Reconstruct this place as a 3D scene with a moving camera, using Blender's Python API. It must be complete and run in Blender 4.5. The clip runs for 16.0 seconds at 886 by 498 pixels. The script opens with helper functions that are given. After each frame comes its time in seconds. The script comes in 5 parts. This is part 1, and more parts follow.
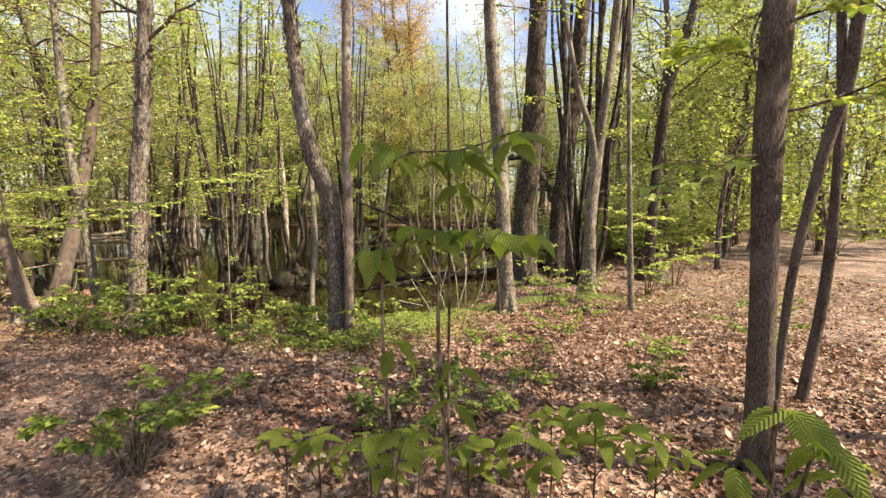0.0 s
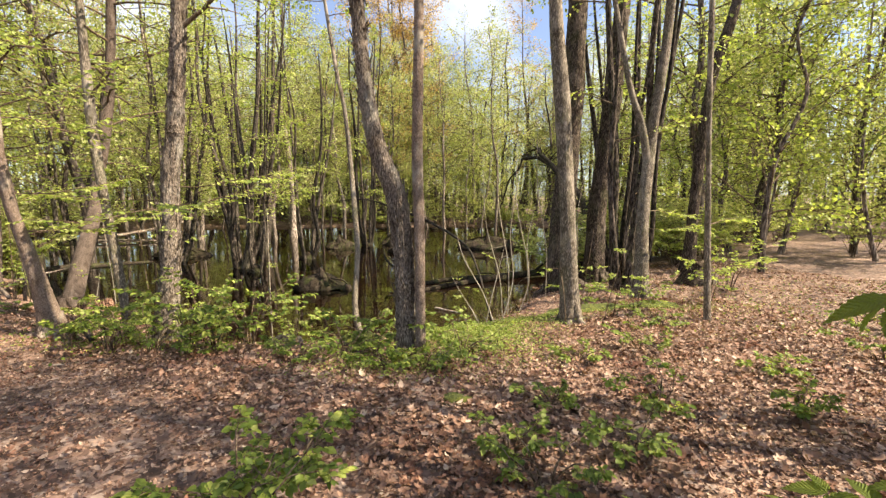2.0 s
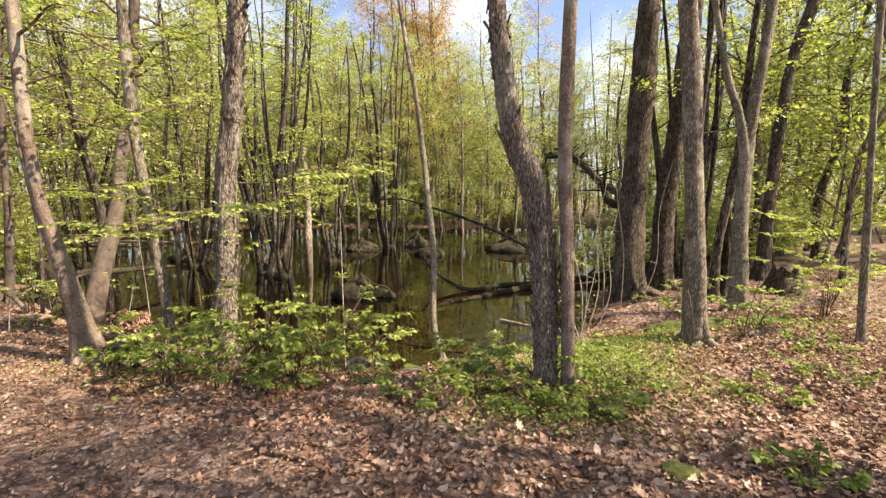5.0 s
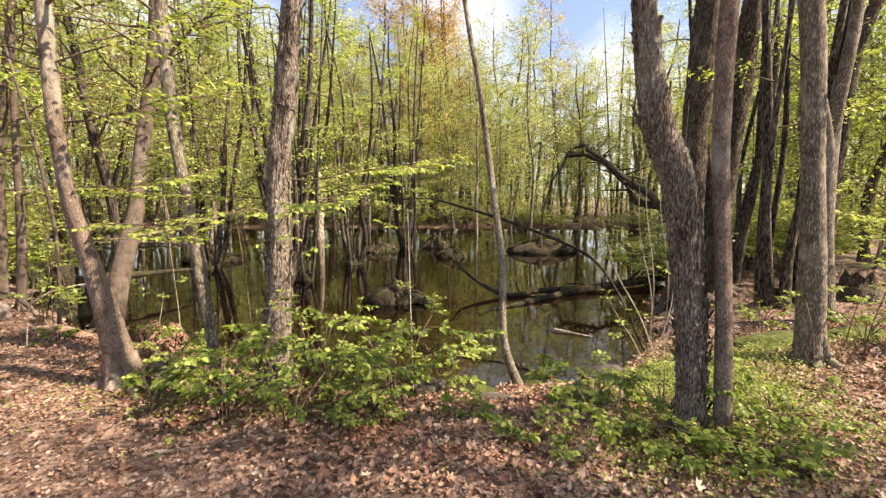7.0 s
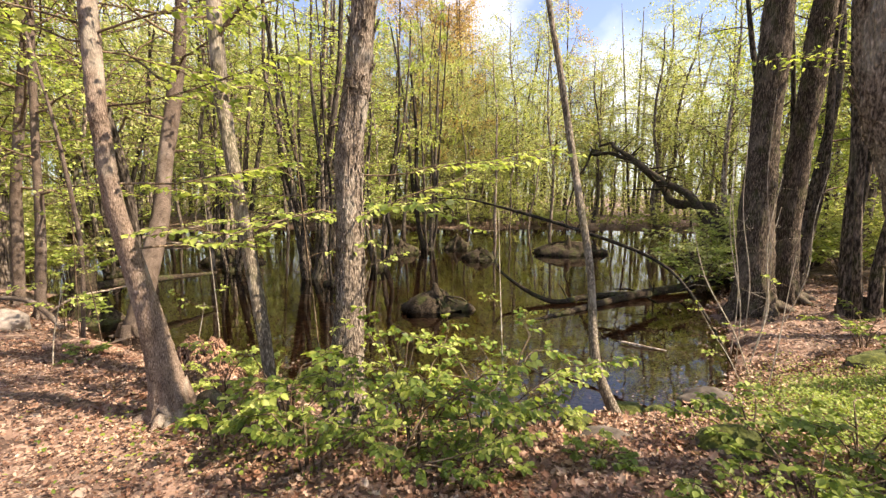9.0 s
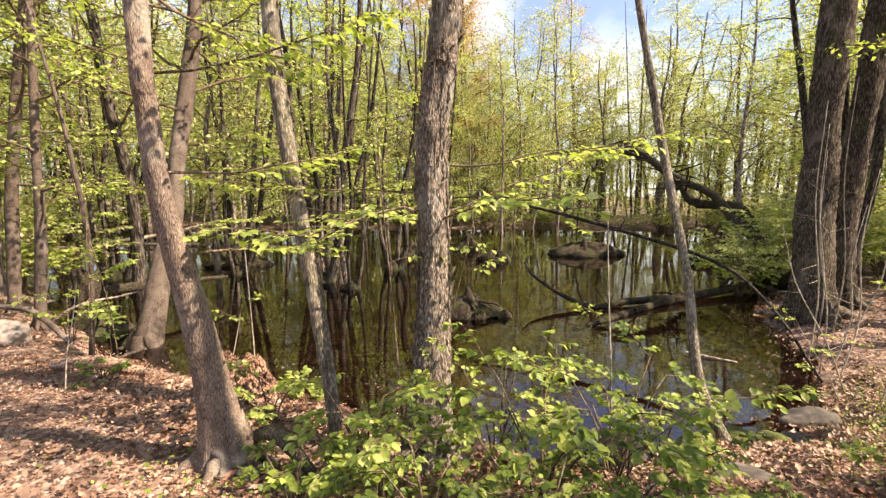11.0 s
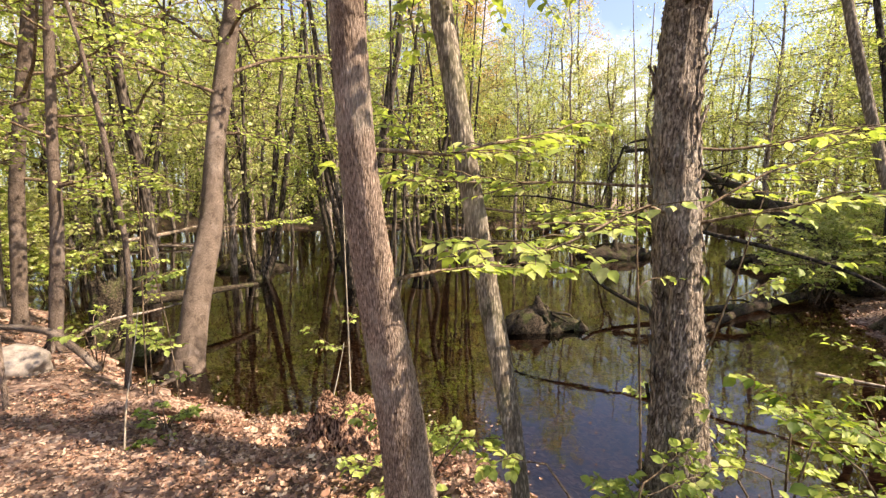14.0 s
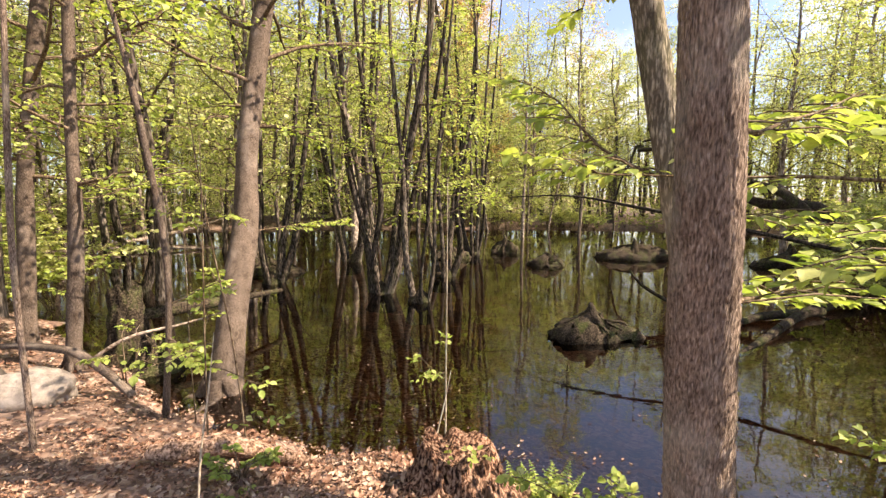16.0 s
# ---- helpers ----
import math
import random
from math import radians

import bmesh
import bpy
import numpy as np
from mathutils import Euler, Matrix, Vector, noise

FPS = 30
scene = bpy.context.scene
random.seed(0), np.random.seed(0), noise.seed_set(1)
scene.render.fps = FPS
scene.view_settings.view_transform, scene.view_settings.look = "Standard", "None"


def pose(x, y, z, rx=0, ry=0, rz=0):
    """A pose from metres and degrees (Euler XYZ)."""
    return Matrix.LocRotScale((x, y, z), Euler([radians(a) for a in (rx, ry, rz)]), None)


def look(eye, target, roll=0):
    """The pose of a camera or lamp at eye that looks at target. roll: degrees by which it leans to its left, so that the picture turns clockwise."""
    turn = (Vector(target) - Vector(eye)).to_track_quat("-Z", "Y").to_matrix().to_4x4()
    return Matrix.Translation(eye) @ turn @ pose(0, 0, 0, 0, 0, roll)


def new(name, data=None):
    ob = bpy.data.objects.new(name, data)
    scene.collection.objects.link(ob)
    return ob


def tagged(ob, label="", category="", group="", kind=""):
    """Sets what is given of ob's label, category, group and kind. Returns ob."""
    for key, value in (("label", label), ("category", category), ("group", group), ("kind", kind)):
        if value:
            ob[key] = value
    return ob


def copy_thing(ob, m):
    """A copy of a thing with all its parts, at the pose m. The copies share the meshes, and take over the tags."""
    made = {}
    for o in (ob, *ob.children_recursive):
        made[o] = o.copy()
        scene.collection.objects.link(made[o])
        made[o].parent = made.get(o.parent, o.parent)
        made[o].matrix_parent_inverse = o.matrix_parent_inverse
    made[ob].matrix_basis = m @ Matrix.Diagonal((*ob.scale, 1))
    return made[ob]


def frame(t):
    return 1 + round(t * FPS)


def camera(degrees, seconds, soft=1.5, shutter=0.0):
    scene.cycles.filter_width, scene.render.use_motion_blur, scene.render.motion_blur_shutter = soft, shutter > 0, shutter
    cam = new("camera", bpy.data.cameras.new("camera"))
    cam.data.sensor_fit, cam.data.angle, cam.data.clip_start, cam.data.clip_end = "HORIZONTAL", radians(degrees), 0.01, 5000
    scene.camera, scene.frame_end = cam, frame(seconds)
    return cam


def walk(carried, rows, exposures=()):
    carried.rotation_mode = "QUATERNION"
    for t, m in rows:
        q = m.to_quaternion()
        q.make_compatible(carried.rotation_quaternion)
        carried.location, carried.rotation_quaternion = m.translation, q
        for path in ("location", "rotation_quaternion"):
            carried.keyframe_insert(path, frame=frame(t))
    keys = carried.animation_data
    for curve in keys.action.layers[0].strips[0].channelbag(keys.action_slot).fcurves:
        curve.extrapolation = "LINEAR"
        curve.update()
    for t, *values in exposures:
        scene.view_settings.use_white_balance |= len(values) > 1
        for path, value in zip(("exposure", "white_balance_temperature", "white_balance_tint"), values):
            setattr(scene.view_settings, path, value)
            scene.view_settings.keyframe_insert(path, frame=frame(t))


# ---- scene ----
cam = camera(90.4, 16.0, soft=1.4)
METRES, EYE, TILT, LEAN, TURN = 8.0, 1.55, -6.8, 0.0, 0.0
ROWS = [
    (0.0, 0.0, 0.0, 0.0, -0.0, 0.0, -0.0),
    (0.5, -0.0248, 0.0164, 0.0036, -0.16, 0.02, 0.04),
    (1.0, -0.0528, 0.0297, 0.0047, -0.14, 0.08, 0.05),
    (1.5, -0.0786, 0.0423, 0.0069, -0.22, 0.1, 0.06),
    (2.0, -0.1023, 0.0619, 0.0085, -0.32, 0.06, 0.1),
    (2.5, -0.1263, 0.0791, 0.0085, -0.29, 0.11, 0.09),
    (3.0, -0.1536, 0.0947, 0.0118, -0.15, 0.09, 0.07),
    (3.5, -0.1795, 0.1136, 0.0126, -0.18, 0.08, 0.07),
    (4.0, -0.2024, 0.134, 0.0154, -0.37, 0.08, 0.11),
    (6.5, -0.3263, 0.2321, 0.0246, -0.62, 0.09, -0.04),
    (7.0, -0.35, 0.2518, 0.0267, -0.49, 0.11, -0.06),
    (7.5, -0.3714, 0.2741, 0.0292, -0.35, 0.08, -0.04),
    (8.0, -0.3939, 0.2931, 0.0294, 0.01, 0.09, -0.07),
    (8.5, -0.421, 0.3094, 0.0339, 0.19, 0.11, -0.14),
    (9.0, -0.4459, 0.3301, 0.0351, 0.06, 0.08, -0.14),
    (11.5, -0.567, 0.4191, 0.0399, -1.31, 0.14, -0.07),
    (12.0, -0.595, 0.4352, 0.0429, -1.61, 0.11, -0.06),
    (12.5, -0.6201, 0.4581, 0.0435, -1.81, 0.08, -0.05),
    (13.0, -0.6445, 0.4812, 0.0473, -2.01, 0.03, -0.03),
    (13.5, -0.6718, 0.5, 0.0474, -2.31, 0.01, -0.0),
    (14.0, -0.6982, 0.5191, 0.0489, -2.56, 0.07, -0.02),
    (14.5, -0.7222, 0.5389, 0.0523, -2.81, 0.09, 0.01),
    (15.0, -0.7476, 0.5543, 0.0537, -3.12, 0.12, 0.03),
    (15.5, -0.7733, 0.5697, 0.057, -3.44, 0.1, 0.05),
    (16.0, -0.7993, 0.5909, 0.0562, -3.72, 0.07, 0.1),
]
walk(cam, [(t, pose(0, 0, EYE, TILT, LEAN, TURN) @ pose(METRES * x, METRES * y, METRES * z, 90 + pitch, roll, yaw)) for t, x, y, z, yaw, pitch, roll in ROWS],
     exposures=[(0.0, 1.42, 7200, 10), (4.0, 1.46, 7200, 11), (8.0, 1.56, 7300, 14), (16.0, 1.72, 7300, 16)])

# ---- world, sun ----
SUN_AZ, SUN_EL = radians(103), radians(46)          # azimuth clockwise from +y
world = bpy.data.worlds.new("sky")
scene.world = world
world.use_nodes = True
wn, wl = world.node_tree.nodes, world.node_tree.links
sky = wn.new("ShaderNodeTexSky")
sky.sky_type, sky.sun_disc = "NISHITA", False
sky.sun_elevation, sky.sun_rotation = SUN_EL, SUN_AZ
wcoord = wn.new("ShaderNodeTexCoord")
wnoise = wn.new("ShaderNodeTexNoise")
wnoise.inputs["Scale"].default_value, wnoise.inputs["Detail"].default_value = 3.2, 6
wramp = wn.new("ShaderNodeMapRange")
wramp.inputs["From Min"].default_value, wramp.inputs["From Max"].default_value = 0.47, 0.64
wramp.inputs["To Min"].default_value, wramp.inputs["To Max"].default_value = 0.1, 0.62
wmix = wn.new("ShaderNodeMix")
wmix.data_type = "RGBA"
wmix.inputs["B"].default_value = (8.2, 8.6, 9.3, 1)
wl.new(wcoord.outputs["Generated"], wnoise.inputs["Vector"])
wl.new(wnoise.outputs["Fac"], wramp.inputs["Value"])
wl.new(wramp.outputs["Result"], wmix.inputs["Factor"])
wtint = wn.new("ShaderNodeMix")
wtint.data_type, wtint.blend_type = "RGBA", "MULTIPLY"
wtint.inputs["Factor"].default_value = 1.0
wtint.inputs["B"].default_value = (0.88, 1.0, 1.25, 1)
wl.new(sky.outputs["Color"], wtint.inputs["A"])
wl.new(wtint.outputs["Result"], wmix.inputs["A"])
wl.new(wmix.outputs["Result"], wn["Background"].inputs["Color"])
wn["Background"].inputs["Strength"].default_value = 0.075
sun = new("sun", bpy.data.lights.new("sun", "SUN"))
sun.data.energy, sun.data.angle, sun.data.color = 5.0, radians(0.55), (1.0, 0.9, 0.74)
toward = Vector((math.sin(SUN_AZ) * math.cos(SUN_EL), math.cos(SUN_AZ) * math.cos(SUN_EL), math.sin(SUN_EL)))
sun.matrix_world = look(toward * 60, (0, 0, 0))

# ---- materials ----


def material(name):
    m = bpy.data.materials.new(name)
    m.use_nodes = True
    nt = m.node_tree
    return m, nt, nt.nodes, nt.links, nt.nodes["Principled BSDF"]


def ramp_node(nodes, stops):
    r = nodes.new("ShaderNodeValToRGB")
    while len(r.color_ramp.elements) < len(stops):
        r.color_ramp.elements.new(0.5)
    for e, (p, c) in zip(r.color_ramp.elements, stops):
        e.position, e.color = p, (*c, 1)
    return r


def coords(nodes, links, scale, kind="Object"):
    tc, mp = nodes.new("ShaderNodeTexCoord"), nodes.new("ShaderNodeMapping")
    mp.inputs["Scale"].default_value = scale
    links.new(tc.outputs[kind], mp.inputs["Vector"])
    return mp.outputs["Vector"]


def noise_node(nodes, links, vec, scale, detail=6, rough=0.6, dist=0.0):
    n = nodes.new("ShaderNodeTexNoise")
    n.inputs["Scale"].default_value, n.inputs["Detail"].default_value = scale, detail
    n.inputs["Roughness"].default_value, n.inputs["Distortion"].default_value = rough, dist
    links.new(vec, n.inputs["Vector"])
    return n.outputs["Fac"]


def bump(nodes, links, bsdf, height, strength, distance):
    b = nodes.new("ShaderNodeBump")
    b.inputs["Strength"].default_value, b.inputs["Distance"].default_value = strength, distance
    links.new(height, b.inputs["Height"])
    links.new(b.outputs["Normal"], bsdf.inputs["Normal"])


def mixed(nodes, links, fac, a, b, mode="MIX"):
    m = nodes.new("ShaderNodeMix")
    m.data_type, m.blend_type = "RGBA", mode
    for sock, v in ((m.inputs["Factor"], fac), (m.inputs["A"], a), (m.inputs["B"], b)):
        if hasattr(v, "links") or hasattr(v, "is_output"):
            links.new(v, sock)
        elif isinstance(v, tuple):
            sock.default_value = (*v, 1)
        else:
            sock.default_value = v
    return m.outputs["Result"]


def bark_material(name, dark, mid, pale, stretch=7.0, grain=16.0, relief=0.012, moss=0.0, lichen=0.25, contrast=0.11, plate=0.0, vary=0.0):
    m, nt, n, l, b = material(name)
    v = coords(n, l, (1, 1, 1 / stretch))
    fine = noise_node(n, l, v, grain * 2.2, 6, 0.55, 0.25)
    wide = noise_node(n, l, coords(n, l, (1, 1, 0.6)), 3.1, 4, 0.6)
    if plate:
        bend = n.new("ShaderNodeVectorMath")
        bend.operation = "MULTIPLY_ADD"
        bend.inputs[1].default_value = (0.012, 0.012, 0.012)
        jog = n.new("ShaderNodeTexNoise")
        jog.inputs["Scale"].default_value = 14
        l.new(v, jog.inputs["Vector"])
        l.new(jog.outputs["Color"], bend.inputs[0])
        l.new(v, bend.inputs[2])
        cell = n.new("ShaderNodeTexVoronoi")
        cell.feature = "DISTANCE_TO_EDGE"
        cell.inputs["Scale"].default_value = plate
        l.new(bend.outputs[0], cell.inputs["Vector"])
        crack = n.new("ShaderNodeMapRange")
        crack.inputs["From Max"].default_value = 0.4
        crack.inputs["To Min"].default_value, crack.inputs["To Max"].default_value = -0.14, 0.04
        l.new(cell.outputs["Distance"], crack.inputs["Value"])
        both = n.new("ShaderNodeMath")
        both.operation = "ADD"
        l.new(crack.outputs["Result"], both.inputs[0])
        l.new(fine, both.inputs[1])
        fine = both.outputs[0]
    r = ramp_node(n, [(0.5 - contrast, dark), (0.5, mid), (0.5 + contrast, pale)])
    l.new(fine, r.inputs["Fac"])
    blotch = ramp_node(n, [(0.36, (0.62, 0.58, 0.55)), (0.5, (1, 1, 1)), (0.64, (1.18, 1.15, 1.12))])
    l.new(noise_node(n, l, coords(n, l, (1, 1, 0.75)), 8.5, 5, 0.65), blotch.inputs["Fac"])
    tinted = mixed(n, l, 1.0, r.outputs["Color"], blotch.outputs["Color"], "MULTIPLY")
    patch = ramp_node(n, [(0.52, (0, 0, 0)), (0.68, (1, 1, 1))])
    l.new(wide, patch.inputs["Fac"])
    scaled = n.new("ShaderNodeMath")
    scaled.operation = "MULTIPLY"
    scaled.inputs[1].default_value = lichen
    l.new(patch.outputs["Color"], scaled.inputs[0])
    col = mixed(n, l, scaled.outputs[0], tinted, tuple(min(0.6, c * 1.35 + 0.05) for c in pale))
    if moss:
        green = ramp_node(n, [(0.5, (0, 0, 0)), (0.62, (1, 1, 1))])
        l.new(noise_node(n, l, coords(n, l, (1, 1, 0.5)), 5.3, 6, 0.7), green.inputs["Fac"])
        mm = n.new("ShaderNodeMath")
        mm.operation = "MULTIPLY"
        mm.inputs[1].default_value = moss
        l.new(green.outputs["Color"], mm.inputs[0])
        col = mixed(n, l, mm.outputs[0], col, (0.09, 0.13, 0.025))
    if vary:
        info, tone = n.new("ShaderNodeObjectInfo"), n.new("ShaderNodeMapRange")
        tone.inputs["To Min"].default_value, tone.inputs["To Max"].default_value = 1 - vary, 1 + vary
        l.new(info.outputs["Random"], tone.inputs["Value"])
        col = mixed(n, l, 1.0, col, tone.outputs["Result"], "MULTIPLY")
    l.new(col, b.inputs["Base Color"])
    b.inputs["Roughness"].default_value = 0.92
    b.inputs["Specular IOR Level"].default_value = 0.1
    bump(n, l, b, fine, 0.9, relief)
    return m


def leaf_material(name, stops, through_light=0.5, drifts=False):
    m, nt, n, l, b = material(name)
    geo = n.new("ShaderNodeNewGeometry")
    r = ramp_node(n, stops)
    l.new(geo.outputs["Random Per Island"], r.inputs["Fac"])
    col = r.outputs["Color"]
    spots = noise_node(n, l, coords(n, l, (1, 1, 1)), 45, 4)
    sp = ramp_node(n, [(0.3, (0.72, 0.72, 0.72)), (0.6, (1, 1, 1))])
    l.new(spots, sp.inputs["Fac"])
    col = mixed(n, l, 1.0, col, sp.outputs["Color"], "MULTIPLY")
    if drifts:
        dr = ramp_node(n, [(0.34, (0.7, 0.52, 0.45)), (0.5, (1, 0.98, 0.96)), (0.66, (1.2, 1.2, 1.16))])
        l.new(noise_node(n, l, coords(n, l, (1, 1, 1)), 1.7, 6, 0.62), dr.inputs["Fac"])
        col = mixed(n, l, 1.0, col, dr.outputs["Color"], "MULTIPLY")
    l.new(col, b.inputs["Base Color"])
    b.inputs["Roughness"].default_value = 0.5
    b.inputs["Specular IOR Level"].default_value = 0.3
    tr = n.new("ShaderNodeBsdfTranslucent")
    bright = mixed(n, l, 1.0, col, (1.05, 1.1, 0.6), "MULTIPLY")
    l.new(bright, tr.inputs["Color"])
    mx = n.new("ShaderNodeMixShader")
    mx.inputs[0].default_value = through_light
    l.new(b.outputs[0], mx.inputs[1])
    l.new(tr.outputs[0], mx.inputs[2])
    l.new(mx.outputs[0], n["Material Output"].inputs["Surface"])
    return m


GREY_BARK = bark_material("grey furrowed bark", (0.08, 0.056, 0.043), (0.27, 0.203, 0.162), (0.5, 0.41, 0.345), 5.0, 100, 0.012, 0.0, 0.35, 0.25, 130)
# Darker copy of GREY_BARK; the near path trunk's shade is put into it.
MID_BARK = bark_material("shade-darkened brown-grey bark", (0.05, 0.036, 0.028), (0.15, 0.115, 0.093), (0.27, 0.215, 0.18), 5.0, 95, 0.012, 0.0, 0.3, 0.24, 130)
SHAG_BARK = bark_material("shaggy peeling bark", (0.06, 0.046, 0.037), (0.235, 0.192, 0.156), (0.47, 0.4, 0.34), 4, 48, 0.018, 0.0, 0.3, 0.2, 60)
PALE_BARK = bark_material("pale smooth bark", (0.1, 0.083, 0.066), (0.225, 0.19, 0.152), (0.37, 0.318, 0.262), 4, 36, 0.008, 0.15, 0.4, 0.12, 70)
DARK_BARK = bark_material("dark furrowed bark", (0.03, 0.023, 0.018), (0.11, 0.085, 0.068), (0.24, 0.19, 0.153), 9, 34, 0.014, 0.15, 0.25, 0.13, 70)
# Alder bark darkened in its colour to carry the backlit stems' shade.
ALDER_BARK = bark_material("shade-darkened alder bark", (0.014, 0.011, 0.009), (0.042, 0.034, 0.028), (0.13, 0.105, 0.088), 4, 18, 0.01, 0.1, vary=0.45)
PEAT = bark_material("black wet peat and roots", (0.012, 0.009, 0.007), (0.034, 0.026, 0.019), (0.085, 0.066, 0.048), 1, 22, 0.02, 0.25, 0.0)
WOOD_BARK = bark_material("far grey trunk bark", (0.04, 0.032, 0.026), (0.125, 0.1, 0.082), (0.27, 0.225, 0.19), 5, 14, 0.01, vary=0.6)
TWIG = bark_material("brown twig bark", (0.05, 0.032, 0.02), (0.12, 0.085, 0.055), (0.22, 0.17, 0.12), 3, 30, 0.003)
PALE_TWIG = bark_material("bleached dry stem", (0.22, 0.18, 0.14), (0.38, 0.32, 0.25), (0.5, 0.44, 0.36), 3, 30, 0.003)
DEAD_WOOD = bark_material("bleached fallen wood", (0.09, 0.065, 0.05), (0.25, 0.19, 0.15), (0.43, 0.35, 0.285), 1.0, 12, 0.01)
LOG_BARK = bark_material("tan weathered log bark", (0.06, 0.034, 0.023), (0.24, 0.148, 0.102), (0.44, 0.3, 0.225), 1.0, 24, 0.014, 0.0, 0.1, 0.13)
ROTTEN = bark_material("crumbling rotten wood", (0.016, 0.009, 0.007), (0.15, 0.072, 0.045), (0.36, 0.23, 0.165), 2.0, 26, 0.03, 0.0, 0.2, 0.09)
FRESH = leaf_material("fresh spring leaf", [(0.0, (0.22, 0.3, 0.07)), (0.4, (0.38, 0.46, 0.11)), (0.78, (0.52, 0.57, 0.17)), (1.0, (0.66, 0.67, 0.3))], 0.5)
# Paler than FRESH: the haze of distance is put into the leaf colour.
FAR_LEAF = leaf_material("haze-paled distant spring leaf", [(0.0, (0.25, 0.3, 0.1)), (0.4, (0.45, 0.49, 0.18)), (0.78, (0.61, 0.61, 0.28)), (1.0, (0.74, 0.7, 0.44))], 0.58)
RUST_LEAF = leaf_material("reddish budding leaf", [(0.0, (0.45, 0.27, 0.1)), (0.5, (0.66, 0.42, 0.18)), (1.0, (0.72, 0.56, 0.25))], 0.45)
BUSH_LEAF = leaf_material("shrub leaf", [(0.0, (0.08, 0.13, 0.025)), (0.45, (0.19, 0.26, 0.045)), (0.8, (0.34, 0.4, 0.08)), (1.0, (0.52, 0.54, 0.15))], 0.45)
HERB = leaf_material("bright ground herb", [(0.0, (0.12, 0.17, 0.035)), (0.5, (0.26, 0.34, 0.065)), (1.0, (0.46, 0.5, 0.16))], 0.42)
DRY_LEAF = leaf_material("dry fallen leaf", [(0.0, (0.06, 0.03, 0.019)), (0.2, (0.15, 0.077, 0.05)), (0.45, (0.27, 0.152, 0.105)), (0.75, (0.385, 0.242, 0.175)), (0.95, (0.5, 0.36, 0.275)), (1.0, (0.62, 0.5, 0.4))], 0.12, drifts=True)

LITTER, nt, n, l, b = material("leaf litter")
v = coords(n, l, (1, 1, 1))
warp = n.new("ShaderNodeTexNoise")
warp.inputs["Scale"].default_value = 9
l.new(v, warp.inputs["Vector"])
add = n.new("ShaderNodeVectorMath")
add.operation = "MULTIPLY_ADD"
add.inputs[1].default_value = (0.12, 0.12, 0.12)
l.new(warp.outputs["Color"], add.inputs[0])
l.new(v, add.inputs[2])
cells = n.new("ShaderNodeTexVoronoi")
cells.inputs["Scale"].default_value = 24
l.new(add.outputs[0], cells.inputs["Vector"])
sep = n.new("ShaderNodeSeparateColor")
l.new(cells.outputs["Color"], sep.inputs["Color"])
r = ramp_node(n, [(0.0, (0.09, 0.052, 0.037)), (0.3, (0.17, 0.1, 0.072)), (0.6, (0.27, 0.168, 0.124)), (0.85, (0.36, 0.245, 0.187)), (1.0, (0.45, 0.34, 0.27))])
l.new(sep.outputs[0], r.inputs["Fac"])
soil = ramp_node(n, [(0.35, (0.35, 0.33, 0.32)), (0.6, (1, 1, 1))])
l.new(noise_node(n, l, v, 1.6, 6, 0.65), soil.inputs["Fac"])
l.new(mixed(n, l, 1.0, r.outputs["Color"], soil.outputs["Color"], "MULTIPLY"), b.inputs["Base Color"])
b.inputs["Roughness"].default_value = 0.9
bump(n, l, b, sep.outputs[1], 0.8, 0.03)

ROCK, nt, n, l, b = material("weathered stone")
v = coords(n, l, (1, 1, 1))
r = ramp_node(n, [(0.3, (0.025, 0.02, 0.016)), (0.52, (0.07, 0.056, 0.046)), (0.78, (0.19, 0.155, 0.13))])
f = noise_node(n, l, v, 9, 10, 0.7)
l.new(f, r.inputs["Fac"])
l.new(r.outputs["Color"], b.inputs["Base Color"])
b.inputs["Roughness"].default_value = 0.9
bump(n, l, b, f, 0.7, 0.02)

PALE_ROCK, nt, n, l, b = material("pale boulder stone")
v = coords(n, l, (1, 1, 1))
r = ramp_node(n, [(0.3, (0.1, 0.08, 0.065)), (0.5, (0.25, 0.21, 0.18)), (0.72, (0.38, 0.33, 0.29))])
f = noise_node(n, l, v, 11, 10, 0.75)
l.new(f, r.inputs["Fac"])
l.new(r.outputs["Color"], b.inputs["Base Color"])
b.inputs["Roughness"].default_value = 0.9
bump(n, l, b, f, 0.8, 0.02)

MOSS, nt, n, l, b = material("moss")
v = coords(n, l, (1, 1, 1))
r = ramp_node(n, [(0.34, (0.02, 0.026, 0.006)), (0.52, (0.075, 0.088, 0.014)), (0.72, (0.19, 0.19, 0.035))])
f = noise_node(n, l, v, 14, 10, 0.75)
l.new(f, r.inputs["Fac"])
l.new(r.outputs["Color"], b.inputs["Base Color"])
b.inputs["Roughness"].default_value = 1.0
bump(n, l, b, f, 1.0, 0.03)

WATER, nt, n, l, b = material("still tea-coloured water")
n.remove(b)
v = coords(n, l, (1, 1, 1))
bn = n.new("ShaderNodeBump")
bn.inputs["Strength"].default_value, bn.inputs["Distance"].default_value = 0.12, 0.02
l.new(noise_node(n, l, v, 2.2, 3, 0.5), bn.inputs["Height"])
gl, tp, fr, mx = n.new("ShaderNodeBsdfGlossy"), n.new("ShaderNodeBsdfTransparent"), n.new("ShaderNodeFresnel"), n.new("ShaderNodeMixShader")
gl.inputs["Roughness"].default_value = 0.015
tp.inputs["Color"].default_value = (0.68, 0.46, 0.27, 1)
fr.inputs["IOR"].default_value = 1.6
gl.inputs["Color"].default_value = (1, 1, 1, 1)
l.new(bn.outputs[0], gl.inputs["Normal"])
